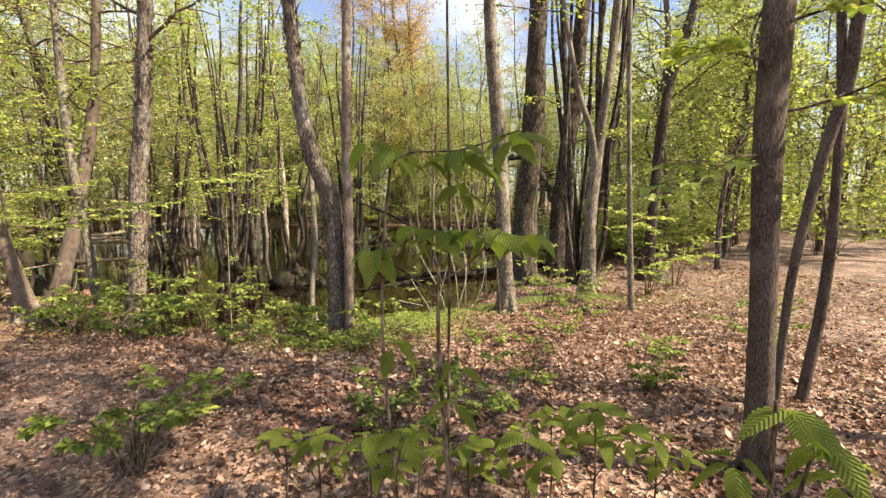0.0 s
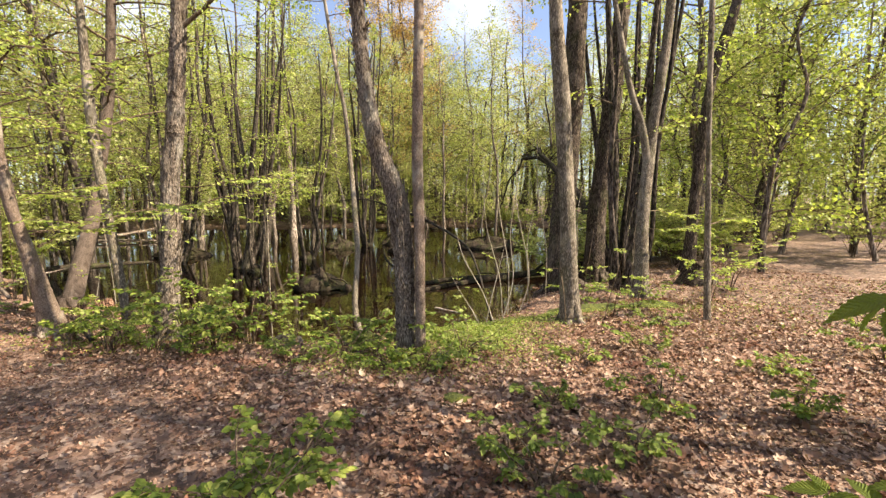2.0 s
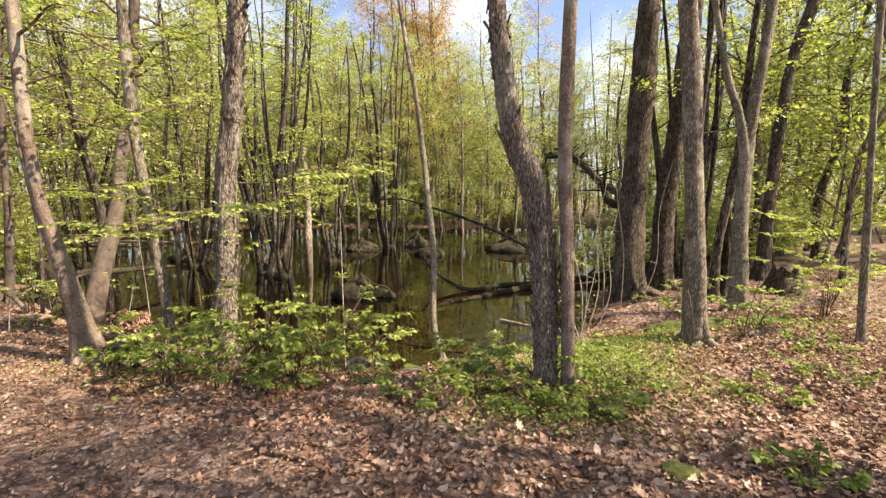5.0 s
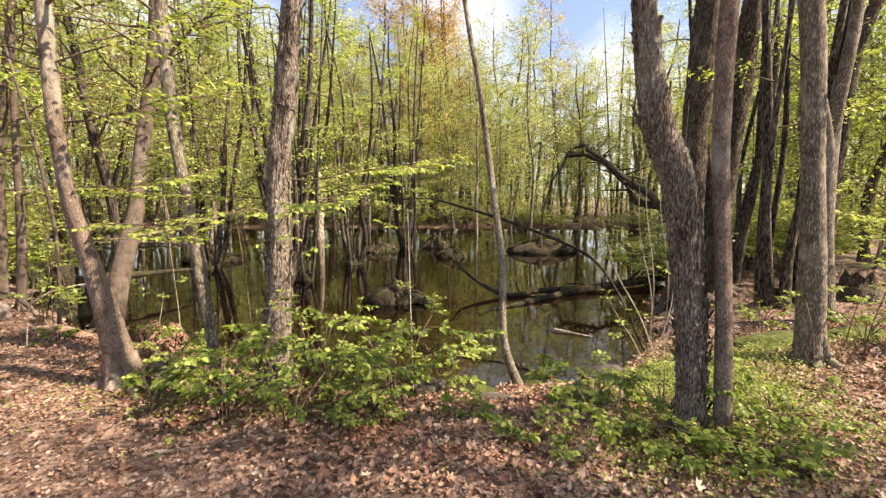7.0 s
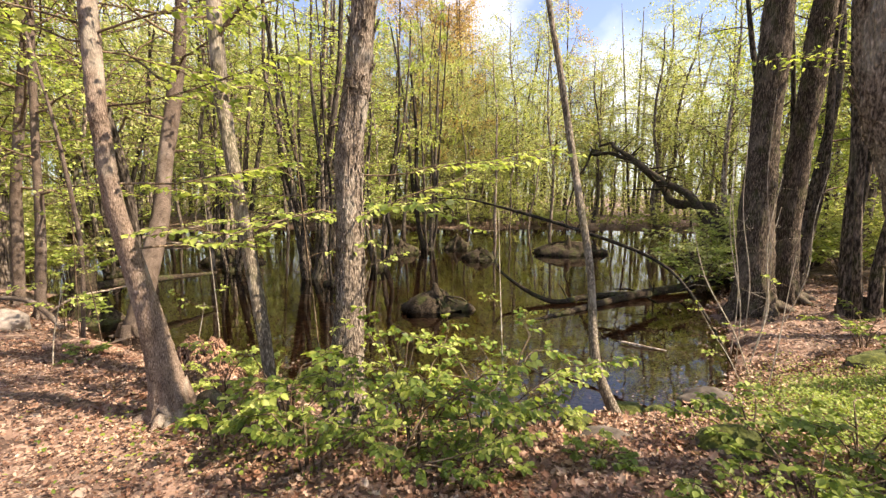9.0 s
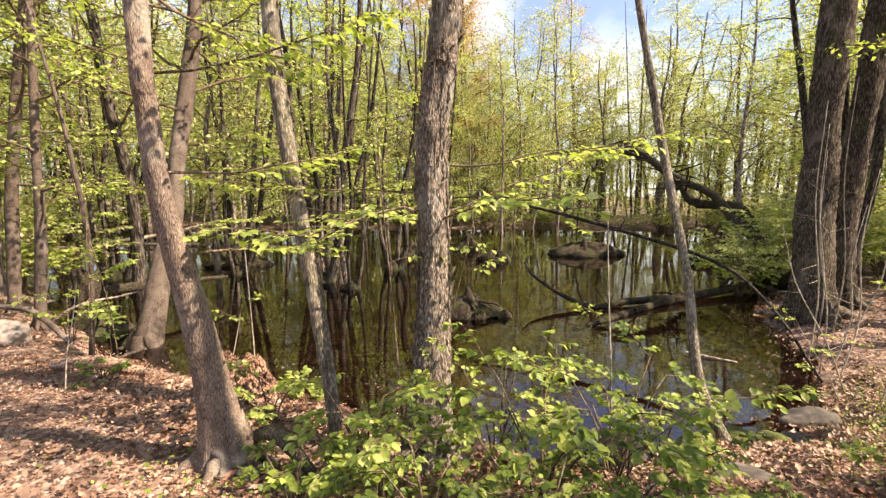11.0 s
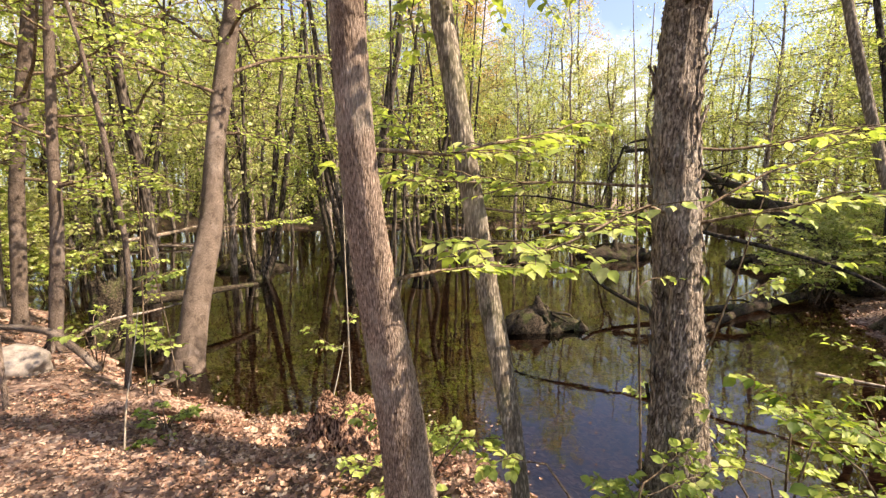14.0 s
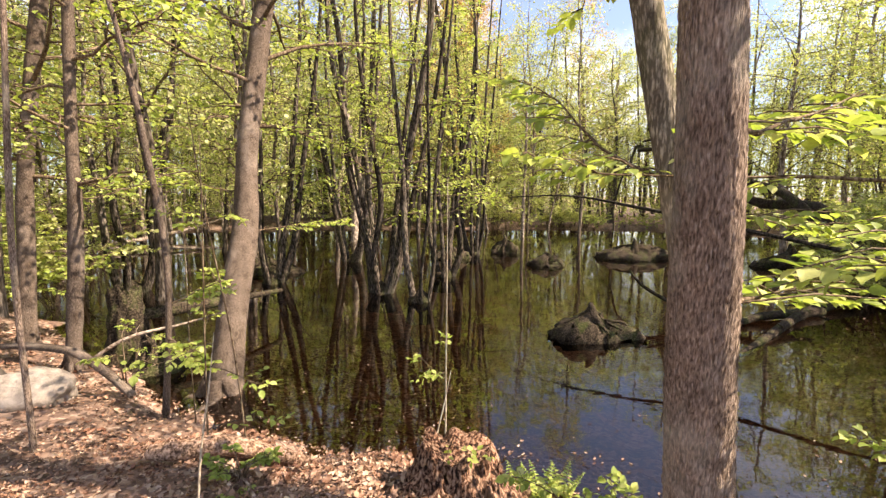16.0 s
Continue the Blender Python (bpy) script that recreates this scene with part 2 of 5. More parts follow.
l.new(bn.outputs[0], fr.inputs["Normal"])
l.new(fr.outputs[0], mx.inputs[0])
l.new(tp.outputs[0], mx.inputs[1])
l.new(gl.outputs[0], mx.inputs[2])
l.new(mx.outputs[0], n["Material Output"].inputs["Surface"])

# ---- mesh helpers ----
rng = np.random.default_rng(7)


class Geo:
    """Collects triangles and quads as arrays."""

    def __init__(self):
        self.v, self.q, self.n = [], [], 0

    def add(self, verts, quads):
        self.v.append(np.asarray(verts, float))
        self.q.append(np.asarray(quads, int) + self.n)
        self.n += len(verts)

    def mesh(self, name, mat, smooth=True):
        me = bpy.data.meshes.new(name)
        v = np.concatenate(self.v)
        q = [f for f in self.q if len(f)]
        total = np.array([f.shape[1] for f in q for _ in range(len(f))], dtype=np.int32)
        loops = np.concatenate([f.ravel() for f in q]).astype(np.int32)
        me.vertices.add(len(v))
        me.vertices.foreach_set("co", v.astype(np.float32).ravel())
        me.loops.add(len(loops))
        me.loops.foreach_set("vertex_index", loops)
        me.polygons.add(len(total))
        me.polygons.foreach_set("loop_start", np.concatenate([[0], np.cumsum(total)[:-1]]).astype(np.int32))
        me.polygons.foreach_set("use_smooth", np.full(len(total), smooth))
        me.materials.append(mat)
        me.update(calc_edges=True)
        me.validate()
        return me


def part(name, geo, mat, parent, label="", smooth=True):
    ob = new(name, geo.mesh(name, mat, smooth))
    ob.parent = parent
    return tagged(ob, label) if label else ob


def root(name, x, y, z, label, category, group=""):
    ob = new(name)
    ob.location = (x, y, z)
    ob.empty_display_size = 0.2
    return tagged(ob, label, category, group)


def curve(nodes, steps):
    """Catmull-Rom through rows of numbers."""
    p = np.asarray(nodes, float)
    p = np.vstack([2 * p[0] - p[1], p, 2 * p[-1] - p[-2]])
    out = []
    for i in range(1, len(p) - 2):
        a, b_, c, d = p[i - 1:i + 3]
        for t in np.linspace(0, 1, steps, endpoint=False):
            out.append(0.5 * (2 * b_ + (c - a) * t + (2 * a - 5 * b_ + 4 * c - d) * t * t + (3 * b_ - a - 3 * c + d) * t ** 3))
    out.append(p[-2])
    return np.array(out)


def tube(geo, rows, sides=10, rough=0.0, ridges=0, flare=0.0, lumps=0.06):
    """A limb along rows of x, y, z, radius, with bark ridges and a flared foot."""
    rows = np.asarray(rows, float)
    p, rad = rows[:, :3], rows[:, 3]
    d = np.gradient(p, axis=0)
    d /= np.linalg.norm(d, axis=1)[:, None] + 1e-9
    ref = np.where(np.abs(d[:, 2:3]) > 0.75, [[0, 1, 0]], [[0, 0, 1]])
    u = np.cross(ref, d)
    u /= np.linalg.norm(u, axis=1)[:, None]
    w = np.cross(d, u)
    a = np.linspace(0, 2 * np.pi, sides, endpoint=False)
    k = len(rows)
    s = np.concatenate([[0], np.cumsum(np.linalg.norm(np.diff(p, axis=0), axis=1))])[:, None]
    ph = rng.uniform(0, 6.28, 6)
    R = rad[:, None] * (1 + lumps * np.sin(2 * a + ph[0] + s * 2.3) + 0.6 * lumps * np.sin(3 * a - s * 3.7 + ph[1]))
    if ridges:
        wob = 1.4 * np.sin(s * 5 + ph[2]) + 0.8 * np.sin(s * 13 + ph[3] + 2 * a)
        R *= 1 + rough * (np.abs(np.sin(ridges / 2 * a + wob)) - 0.5) + rough * 0.8 * rng.normal(0, 0.5, (k, sides))
    elif rough:
        R *= 1 + rough * rng.normal(0, 0.6, (k, sides))
    if flare:
        R *= 1 + flare * np.exp(-s / (rad[0] * 1.6)) * (0.6 + 0.6 * np.cos(5 * a + ph[4]) ** 2)
    v = p[:, None, :] + R[..., None] * (np.cos(a)[None, :, None] * u[:, None, :] + np.sin(a)[None, :, None] * w[:, None, :])
    v = np.vstack([v.reshape(-1, 3), p[-1] + d[-1] * rad[-1] * 0.4])
    i, j = np.meshgrid(np.arange(k - 1), np.arange(sides), indexing="ij")
    q = np.stack([i * sides + j, i * sides + (j + 1) % sides, (i + 1) * sides + (j + 1) % sides, (i + 1) * sides + j], -1).reshape(-1, 4)
    geo.add(v, q)
    j = np.arange(sides)
    geo.q.append(np.stack([(k - 1) * sides + j, (k - 1) * sides + (j + 1) % sides, np.full(sides, k * sides)], -1) + geo.n - len(v))


# leaf outlines: along, across, fold
DIAMOND = np.array([(0, 0, 0), (0.45, 0.36, 0.1), (1, 0, -0.05), (0.45, -0.36, 0.1)])
DIAMOND_F = np.array([(0, 1, 2), (0, 2, 3)])
OVATE = np.array([(0, 0, 0), (0.22, 0.3, 0.07), (0.55, 0.36, 0.08), (0.82, 0.17, 0.02), (1, 0, -0.1), (0.82, -0.17, 0.02), (0.55, -0.36, 0.08), (0.22, -0.3, 0.07), (0.5, 0, -0.02)])
OVATE_F = np.array([(0, 1, 8), (1, 2, 8), (2, 3, 8), (3, 4, 8), (4, 5, 8), (5, 6, 8), (6, 7, 8), (7, 0, 8)])


_a = np.linspace(0, 2 * np.pi, 12, endpoint=False)
_r = np.array([0.5, 0.26, 0.46, 0.22, 0.42, 0.3, 0.5, 0.3, 0.42, 0.22, 0.46, 0.26])
LOBED = np.vstack([np.stack([0.5 + _r * np.cos(_a), 0.9 * _r * np.sin(_a), 1.1 * (_r * np.sin(_a)) ** 2 + 0.7 * (_r * np.cos(_a)) ** 2], -1), [(0.5, 0, 0)]])
LOBED_F = np.array([(k_, (k_ + 1) % 12, 12) for k_ in range(12)])
CURLED = np.array([(f, s_ * w_, 0.9 * (f - 0.5) ** 2 + 1.3 * (s_ * w_) ** 2 + 0.12 * s_ * f) for f, w_ in ((0, 0.03), (0.22, 0.2), (0.5, 0.27), (0.78, 0.16), (1, 0.02)) for s_ in (-1, 0, 1)])
CURLED_F = np.array([q_ for k_ in range(4) for a_ in (0, 1) for q_ in ((k_ * 3 + a_, k_ * 3 + a_ + 3, k_ * 3 + a_ + 4), (k_ * 3 + a_, k_ * 3 + a_ + 4, k_ * 3 + a_ + 1))])
SHAPES = {"curled": (CURLED, CURLED_F), "diamond": (DIAMOND, DIAMOND_F), "ovate": (OVATE, OVATE_F), "lobed": (LOBED, LOBED_F)}


def leaves(geo, pos, length, tilt=0.5, heading=None, shape="diamond", droop=0.2):
    """Leaves at pos; tilt: spread of their planes off level, radians."""
    pos = np.asarray(pos, float)
    k = len(pos)
    length = np.broadcast_to(length, (k,))[:, None]
    h = rng.uniform(0, 2 * np.pi, k) if heading is None else heading
    el = rng.normal(-droop, tilt, k)
    bank = rng.normal(0, tilt, k)
    f = np.stack([np.cos(h) * np.cos(el), np.sin(h) * np.cos(el), np.sin(el)], -1)
    sx = np.stack([-np.sin(h), np.cos(h), np.zeros(k)], -1)
    up = np.cross(f, sx)
    side = sx * np.cos(bank)[:, None] + up * np.sin(bank)[:, None]
    nor = np.cross(f, side)
    o, fc = SHAPES[shape]
    v = pos[:, None, :] + length[..., None] * (o[None, :, 0:1] * f[:, None, :] + o[None, :, 1:2] * side[:, None, :] + o[None, :, 2:3] * nor[:, None, :])
    m = len(o)
    geo.add(v.reshape(-1, 3), (fc[None] + (np.arange(k) * m)[:, None, None]).reshape(-1, 3))


def spray(wood, green, start, heading, length, rise=0.1, size=0.07, r0=0.008, side_twigs=6, per=7, shape="diamond", tilt=0.35, loose=0.0, fine=None):
    """A leafy branch: a bent stem with side twigs, leaves laid out flat on both sides."""
    start = np.asarray(start, float)
    dirn = np.array([math.cos(heading), math.sin(heading), rise])
    pts = [start]
    for i in range(6):
        dirn = dirn + rng.normal(0, 0.16, 3) + [0, 0, -0.03]
        dirn /= np.linalg.norm(dirn)
        pts.append(pts[-1] + dirn * length / 6)
    pts = np.array(pts)
    rr = np.linspace(r0, r0 * 0.25, 7)
    tube(wood, np.column_stack([pts, rr]), 5, lumps=0)
    spots, heads = [], []
    for i in range(side_twigs):
        f = 0.25 + 0.75 * (i + rng.uniform(0, 0.8)) / side_twigs
        at = np.array([np.interp(f * 6, range(7), pts[:, c]) for c in range(3)])
        h = heading + (1 if i % 2 else -1) * rng.uniform(0.5, 1.0)
        ln = length * rng.uniform(0.2, 0.42) * (1.15 - 0.6 * f)
        end = at + ln * np.array([math.cos(h), math.sin(h), rng.uniform(-0.15, 0.2)])
        tube(fine or wood, np.array([[*at, r0 * 0.4], [*(at + end) / 2 + [0, 0, 0.02], r0 * 0.3], [*end, r0 * 0.15]]), 4, lumps=0)
        for j in range(per):
            g = (j + 1) / per
            spots.append(at + (end - at) * g)
            heads.append(h + (1 if j % 2 else -1) * rng.uniform(0.4, 1.1) * (j < per - 1))
    if loose:
        spots = np.array(spots) + rng.normal(0, loose, (len(spots), 3))
    leaves(green, spots, rng.uniform(0.55, 1.2, len(spots)) * size, tilt, np.array(heads), shape)


def leafy(name, wood, fine, green, leaf_mat, parent, label):
    """Links a branch with its side twigs and its leaves."""
    limb = part(name, wood, TWIG, parent)
    if fine.n:
        tagged(part("side_twig", fine, TWIG, limb), kind="stuff")
    tagged(part("leaves", green, leaf_mat, limb, label), kind="stuff")


def grown(rows, top, taper=0.35, wander=0.35):
    """Carries a trunk on above its last node to the height top."""
    rows = [np.array(r_, float) for r_ in rows]
    d = rows[-1][:3] - rows[-2][:3]
    d /= np.linalg.norm(d)
    r0, z0 = rows[-1][3], rows[-1][2]
    steps = max(2, int((top - z0) / 1.6))
    for i in range(steps):
        d = d * 0.8 + np.array([rng.normal(0, wander * 0.3), rng.normal(0, wander * 0.3), 1]) * 0.35
        d /= np.linalg.norm(d)
        rows.append(np.array([*(rows[-1][:3] + d * (top - z0) / steps), r0 * (1 - (1 - taper * 0.3) * (i + 1) / steps)]))
    return rows


def crown_on(rows, wood, green, low, count, reach, size, per=9, up=0.35, shape="diamond", tree=None, leaf_mat=None, twigs=8, loose=0.05, tilt=0.5):
    """Limbs and leafy sprays on the trunk above the height low (local); with tree, each limb is a part with its leaves."""
    rows = np.array(rows)
    top = rows[-1, 2]
    for i in range(count):
        z = low + (top - low) * ((i + rng.uniform(0, 1)) / count)
        at = np.array([np.interp(z, rows[:, 2], rows[:, c]) for c in range(4)])
        h = i * 2.4 + rng.uniform(-0.6, 0.6)
        ln = reach * rng.uniform(0.45, 1.15) * (0.45 + 0.75 * math.sin(math.pi * min(1, 0.15 + 0.8 * (z - low) / (top - low + 0.01))))
        w_, g_, f_ = (Geo(), Geo(), Geo()) if tree else (wood, green, None)
        spray(w_, g_, at[:3], h, ln, up * rng.uniform(0.3, 1.6), size, max(0.006, min(at[3] * 0.35, 0.03)), twigs, per, shape, tilt, loose, f_)
        if tree:
            leafy("branch", w_, f_, g_, leaf_mat, tree, "fresh yellow-green spring leaves")


# ---- the land ----
SHORE = [(-2.9, 6.5), (-1.3, 6.85), (-0.4, 7.4), (0.2, 8.2), (0.7, 9.2), (1.4, 10.9), (3.6, 13.6), (7.5, 17), (12, 22), (15, 28),
         (10, 33), (0, 34), (-12, 34), (-25, 33), (-27, 26), (-19, 18), (-12.8, 12.6), (-10.7, 10.5), (-9.0, 9.3), (-8.0, 8.5),
         (-7.0, 8.2), (-6.2, 7.95), (-5.5, 7.6), (-4.9, 6.9), (-4.2, 6.6), (-3.5, 6.45)]
LEVEL = -0.64


def shore_distance(x, y):
    """Metres to the pond's edge, minus inside it."""
    x, y = np.asarray(x, float), np.asarray(y, float)
    best, inside = np.full(x.shape, 1e9), np.zeros(x.shape, bool)
    for (ax, ay), (bx, by) in zip(SHORE, SHORE[1:] + SHORE[:1]):
        ex, ey = bx - ax, by - ay
        t = np.clip(((x - ax) * ex + (y - ay) * ey) / (ex * ex + ey * ey), 0, 1)
        best = np.minimum(best, np.hypot(x - ax - t * ex, y - ay - t * ey))
        cross = (ay > y) != (by > y)
        with np.errstate(divide="ignore", invalid="ignore"):
            inside ^= cross & (x < (bx - ax) * (y - ay) / (by - ay + 1e-12) + ax)
    return np.where(inside, -best, best)


def land(x, y):
    x, y = np.asarray(x, float), np.asarray(y, float)
    d = shore_distance(x, y) + 0.12 * np.sin(x * 2.3 + 1) * np.sin(y * 1.9) + 0.07 * np.sin(x * 6.1 + y * 3) + 0.05 * np.sin(x * 11.3 - y * 7.7 + 2 * np.sin(y * 2.9)) + 0.09 * np.sin(x * 3.7 - y * 3.3 + 1.5 * np.sin(x * 1.7))
    base = 0.1 - 0.035 * np.clip(y - 3, 0, 8) + 0.05 * np.sin(x * 0.9 + 0.4) * np.cos(y * 0.8) + 0.025 * np.sin(x * 2.7 + y * 1.3) * np.cos(y * 3.1 - x)
    base = base + 0.012 * np.clip(np.hypot(x, y) - 30, 0, 200)
    ease = 0.8 + 1.0 * np.clip((x + 1.4) / 1.2, 0, 1) * np.clip((y - 6.5) / 0.8, 0, 1)
    out = LEVEL - 0.03 + (base - LEVEL) * (1 - np.exp(-np.clip(d, 0, None) / ease))
    return np.where(d > 0, out, LEVEL - 0.03 - 0.9 * (1 - np.exp(np.clip(d, None, 0) / 1.8)))


def ground_at(x, y):
    return float(land(np.array([x]), np.array([y]))[0])


def spread(lo, a, b_, hi, step, growth=1.22):
    mid = list(np.arange(a, b_ + step, step))
    s, x = step, mid[-1]
    while x < hi:
        s *= growth
        x += s
        mid.append(x)
    s, x = step, mid[0]
    while x > lo:
        s *= growth
        x -= s
        mid.insert(0, x)
    return np.array(mid)


gx, gy = spread(-600, -13, 7, 600, 0.09), spread(-600, 0, 13, 900, 0.09)
GX, GY = np.meshgrid(gx, gy, indexing="ij")
GZ = land(GX, GY) + 0.008 * rng.normal(0, 1, GX.shape)
g = Geo()
i, j = np.meshgrid(np.arange(len(gx) - 1), np.arange(len(gy) - 1), indexing="ij")
m = len(gy)
g.add(np.stack([GX, GY, GZ], -1).reshape(-1, 3), np.stack([i * m + j, (i + 1) * m + j, (i + 1) * m + j + 1, i * m + j + 1], -1).reshape(-1, 4))
tagged(new("ground", g.mesh("ground", LITTER)), "brown woodland floor under dry leaf litter", "ground", kind="structure")
g = Geo()
g.add([(-30, 6, LEVEL), (18, 6, LEVEL), (18, 36, LEVEL), (-30, 36, LEVEL)], [(0, 1, 2, 3)])
tagged(new("water", g.mesh("water", WATER, False)), "still dark pond water reflecting trees and sky", "water", kind="structure")

# ---- trees by the path ----


def local(rows, x, y, z):
    return [np.array([r_[0] - x, r_[1] - y, r_[2] - z, r_[3]]) for r_ in rows]


def main_tree(nodes, top, bark, label, low=3.4, count=16, reach=1.8, size=0.075, sides=20, rough=0.1, ridges=0, flare=0.5,
              fork=None, sprigs=(), shag=0, steps=14, name="tree", group="trees round the pond", per=9):
    """A tree whose trunk runs through nodes (x, y, z, radius), its crown above, and low leafy sprigs (height, heading, length)."""
    x0, Y = nodes[0][:2]
    z0 = ground_at(x0, Y) - 0.06
    rows = [(x0, Y, z0, nodes[0][3] * 1.05)] + [n_ for n_ in nodes[1:] if n_[2] > z0 + 0.12]
    rows = local(grown(rows, top), x0, Y, z0)
    tree = root(name, x0, Y, z0, label, "tree", group)
    g_ = Geo()
    tube(g_, curve(rows, steps), sides, rough, ridges, flare)
    trunk = part("trunk", g_, bark, tree)
    r0 = nodes[0][3]
    if r0 > 0.06:
        for k_ in range(5):
            a = k_ * 1.257 + x0 * 3 + rng.normal(0, 0.22)
            dx, dy, far = math.cos(a), math.sin(a), r0 * rng.uniform(2.2, 3.4)
            s_ = Geo()
            pts = []
            for f, lift, w_ in ((r0 * 0.45, 0.34, 0.4), (r0 * 0.85, 0.17, 0.42), (r0 * 1.5, 0.05, 0.34), (far, -0.05, 0.16)):
                px, py = dx * f - dy * 0.2 * r0 * math.sin(5 * f), dy * f
                pts.append((px, py, (ground_at(x0 + px, Y + py) - z0 if f > r0 else 0.06) + lift * (0.6 + 3 * r0), r0 * w_))
            tube(s_, curve(pts, 4), 9, 0.12)
            part("surface_root", s_, bark, trunk)
    if fork:
        g_ = Geo()
        fr_ = local(grown(fork, top * 0.85), x0, Y, z0)
        tube(g_, curve(fr_, 8), max(8, sides // 2), rough)
        part("limb", g_, bark, tree)
    if shag:
        g_ = Geo()
        cur = curve(rows, 10)
        for _ in range(shag):
            z = rng.uniform(0.15, 4.5)
            c = [np.interp(z, cur[:, 2], cur[:, k_]) for k_ in range(4)]
            a, hgt, wd = rng.uniform(0, 6.28), rng.uniform(0.06, 0.36), rng.uniform(0.005, 0.016)
            out = rng.uniform(0.004, 0.034)
            strip = []
            for f in np.linspace(0, 1, 4):
                zz = z + (f - 0.5) * hgt
                cc = [np.interp(zz, cur[:, 2], cur[:, k_]) for k_ in range(4)]
                rad = cc[3] * 1.03 + out * (abs(f - 0.4) * 2) ** 2
                for da in (-1, 0, 1):
                    an = a + da * wd / cc[3] * (0.6 + 0.4 * math.sin(math.pi * (0.15 + 0.7 * f)))
                    rr = rad + (0.006 if da == 0 else 0)
                    strip.append((cc[0] + rr * math.cos(an), cc[1] + rr * math.sin(an), zz))
            inner = [(s_[0] * 0.94 + c[0] * 0.06, s_[1] * 0.94 + c[1] * 0.06, s_[2]) for s_ in strip]
            q = [(r_ * 3 + k_, r_ * 3 + k_ + 1, r_ * 3 + k_ + 4, r_ * 3 + k_ + 3) for r_ in range(3) for k_ in range(2)]
            q += [(12 + a_, 12 + d_, 12 + c_, 12 + b2) for a_, b2, c_, d_ in q[:6]]
            g_.add(strip + inner, q)
        tagged(part("loose_bark", g_, bark, trunk, "curling strips of peeling bark"), kind="stuff")
    crown_on(rows, None, None, low - z0, count, reach, size * 0.85, per, shape="ovate", tree=tree, leaf_mat=FRESH)
    for sz, sh, ln in sprigs:
        ra = np.array(rows)
        at = np.array([np.interp(sz - z0, ra[:, 2], ra[:, k_]) for k_ in range(3)])
        w_, g_, f_ = Geo(), Geo(), Geo()
        spray(w_, g_, at, sh, ln, 0.12, 0.058, 0.009, 12, 12, "ovate", 0.3, fine=f_)
        leafy("branch", w_, f_, g_, FRESH, tree, "fresh yellow-green spring leaves")
    return tree


main_tree([(-5.6, 5.82, -0.15, 0.12), (-5.62, 5.8, 0.1, 0.1), (-5.67, 5.74, 0.6, 0.08), (-5.74, 5.68, 1.1, 0.068), (-5.79, 5.63, 1.5, 0.06), (-5.82, 5.62, 1.95, 0.056), (-5.83, 5.61, 2.24, 0.054)], 11, GREY_BARK,
          "grey-brown furrowed hardwood leaning over the path's edge", 2.8, 20, 2.3, sides=88, rough=0.045, ridges=40, flare=0.9, steps=44,
          sprigs=[(1.15, 0.5, 1.0), (2.1, 0.4, 1.3), (1.6, 0.9, 1.2), (2.5, 2.9, 1.5), (2.55, 0.2, 1.5), (2.45, 1.3, 1.3), (2.6, 3.6, 1.2)])
main_tree([(-4.35, 6.07, -0.3, 0.145), (-4.36, 6.1, 0.0, 0.13), (-4.34, 6.19, 0.63, 0.109), (-4.34, 6.28, 1.29, 0.104), (-4.35, 6.34, 1.8, 0.101), (-4.3, 6.4, 2.3, 0.098), (-4.26, 6.4, 2.62, 0.096)], 11, SHAG_BARK,
          "hardwood with shaggy peeling bark at the pond's edge", 3.0, 9, 1.8, sides=40, rough=0.1, ridges=16, flare=0.6, shag=210, steps=34,
          sprigs=[(1.35, 0.4, 1.5), (1.5, 3.0, 1.6), (1.3, 5.4, 1.2), (1.7, 0.1, 1.7), (1.35, 3.9, 1.4)])
main_tree([(-5.05, 6.3, -0.25, 0.052), (-5.08, 6.34, 0.0, 0.05), (-5.17, 6.4, 0.55, 0.056), (-5.32, 6.48, 1.39, 0.058), (-5.45, 6.56, 2.16, 0.062), (-5.51, 6.6, 2.68, 0.06)], 9, PALE_BARK,
          "slender pale leaning tree beside the furrowed trunk", 2.6, 10, 1.4, sides=20, rough=0.03, flare=0.3, sprigs=[(1.5, 2.7, 1.0), (1.4, 0.4, 1.0)])
main_tree([(-1.17, 4.72, -0.04, 0.082), (-1.17, 4.79, 0.71, 0.088), (-1.25, 4.86, 1.54, 0.095), (-1.43, 4.87, 2.02, 0.088), (-1.54, 4.86, 2.64, 0.072), (-1.58, 4.86, 3.18, 0.064)], 10, SHAG_BARK,
          "kinked tree with thick shaggy bark", 4.2, 7, 1.5, sides=40, rough=0.1, ridges=18, flare=0.35, shag=170, steps=34)
main_tree([(-1.01, 4.62, 0.02, 0.048), (-1.02, 4.73, 1.06, 0.05), (-1.04, 4.83, 2.02, 0.05), (-1.02, 4.86, 3.18, 0.049)], 9, GREY_BARK,
          "slim straight grey tree beside the kinked one", 4.2, 5, 1.2, sides=24, rough=0.04, ridges=12, flare=0.3)
main_tree([(0.93, 6.25, -0.2, 0.115), (0.86, 6.3, 1.2, 0.104), (0.78, 6.35, 2.52, 0.097), (0.66, 6.38, 3.77, 0.088)], 12, PALE_BARK,
          "straight pale grey tree on the leafy bank", 5.0, 8, 1.6, sides=30, rough=0.05, ridges=14, flare=0.4)
main_tree([(1.9, 10.25, -0.6, 0.29), (1.94, 10.4, 1.03, 0.25), (2.1, 10.6, 2.95, 0.225), (2.16, 10.6, 4.85, 0.215)], 14, DARK_BARK,
          "large dark shaggy tree with spreading roots on the bank", 5.6, 7, 2.2, sides=44, rough=0.08, ridges=20, flare=0.45, steps=24)
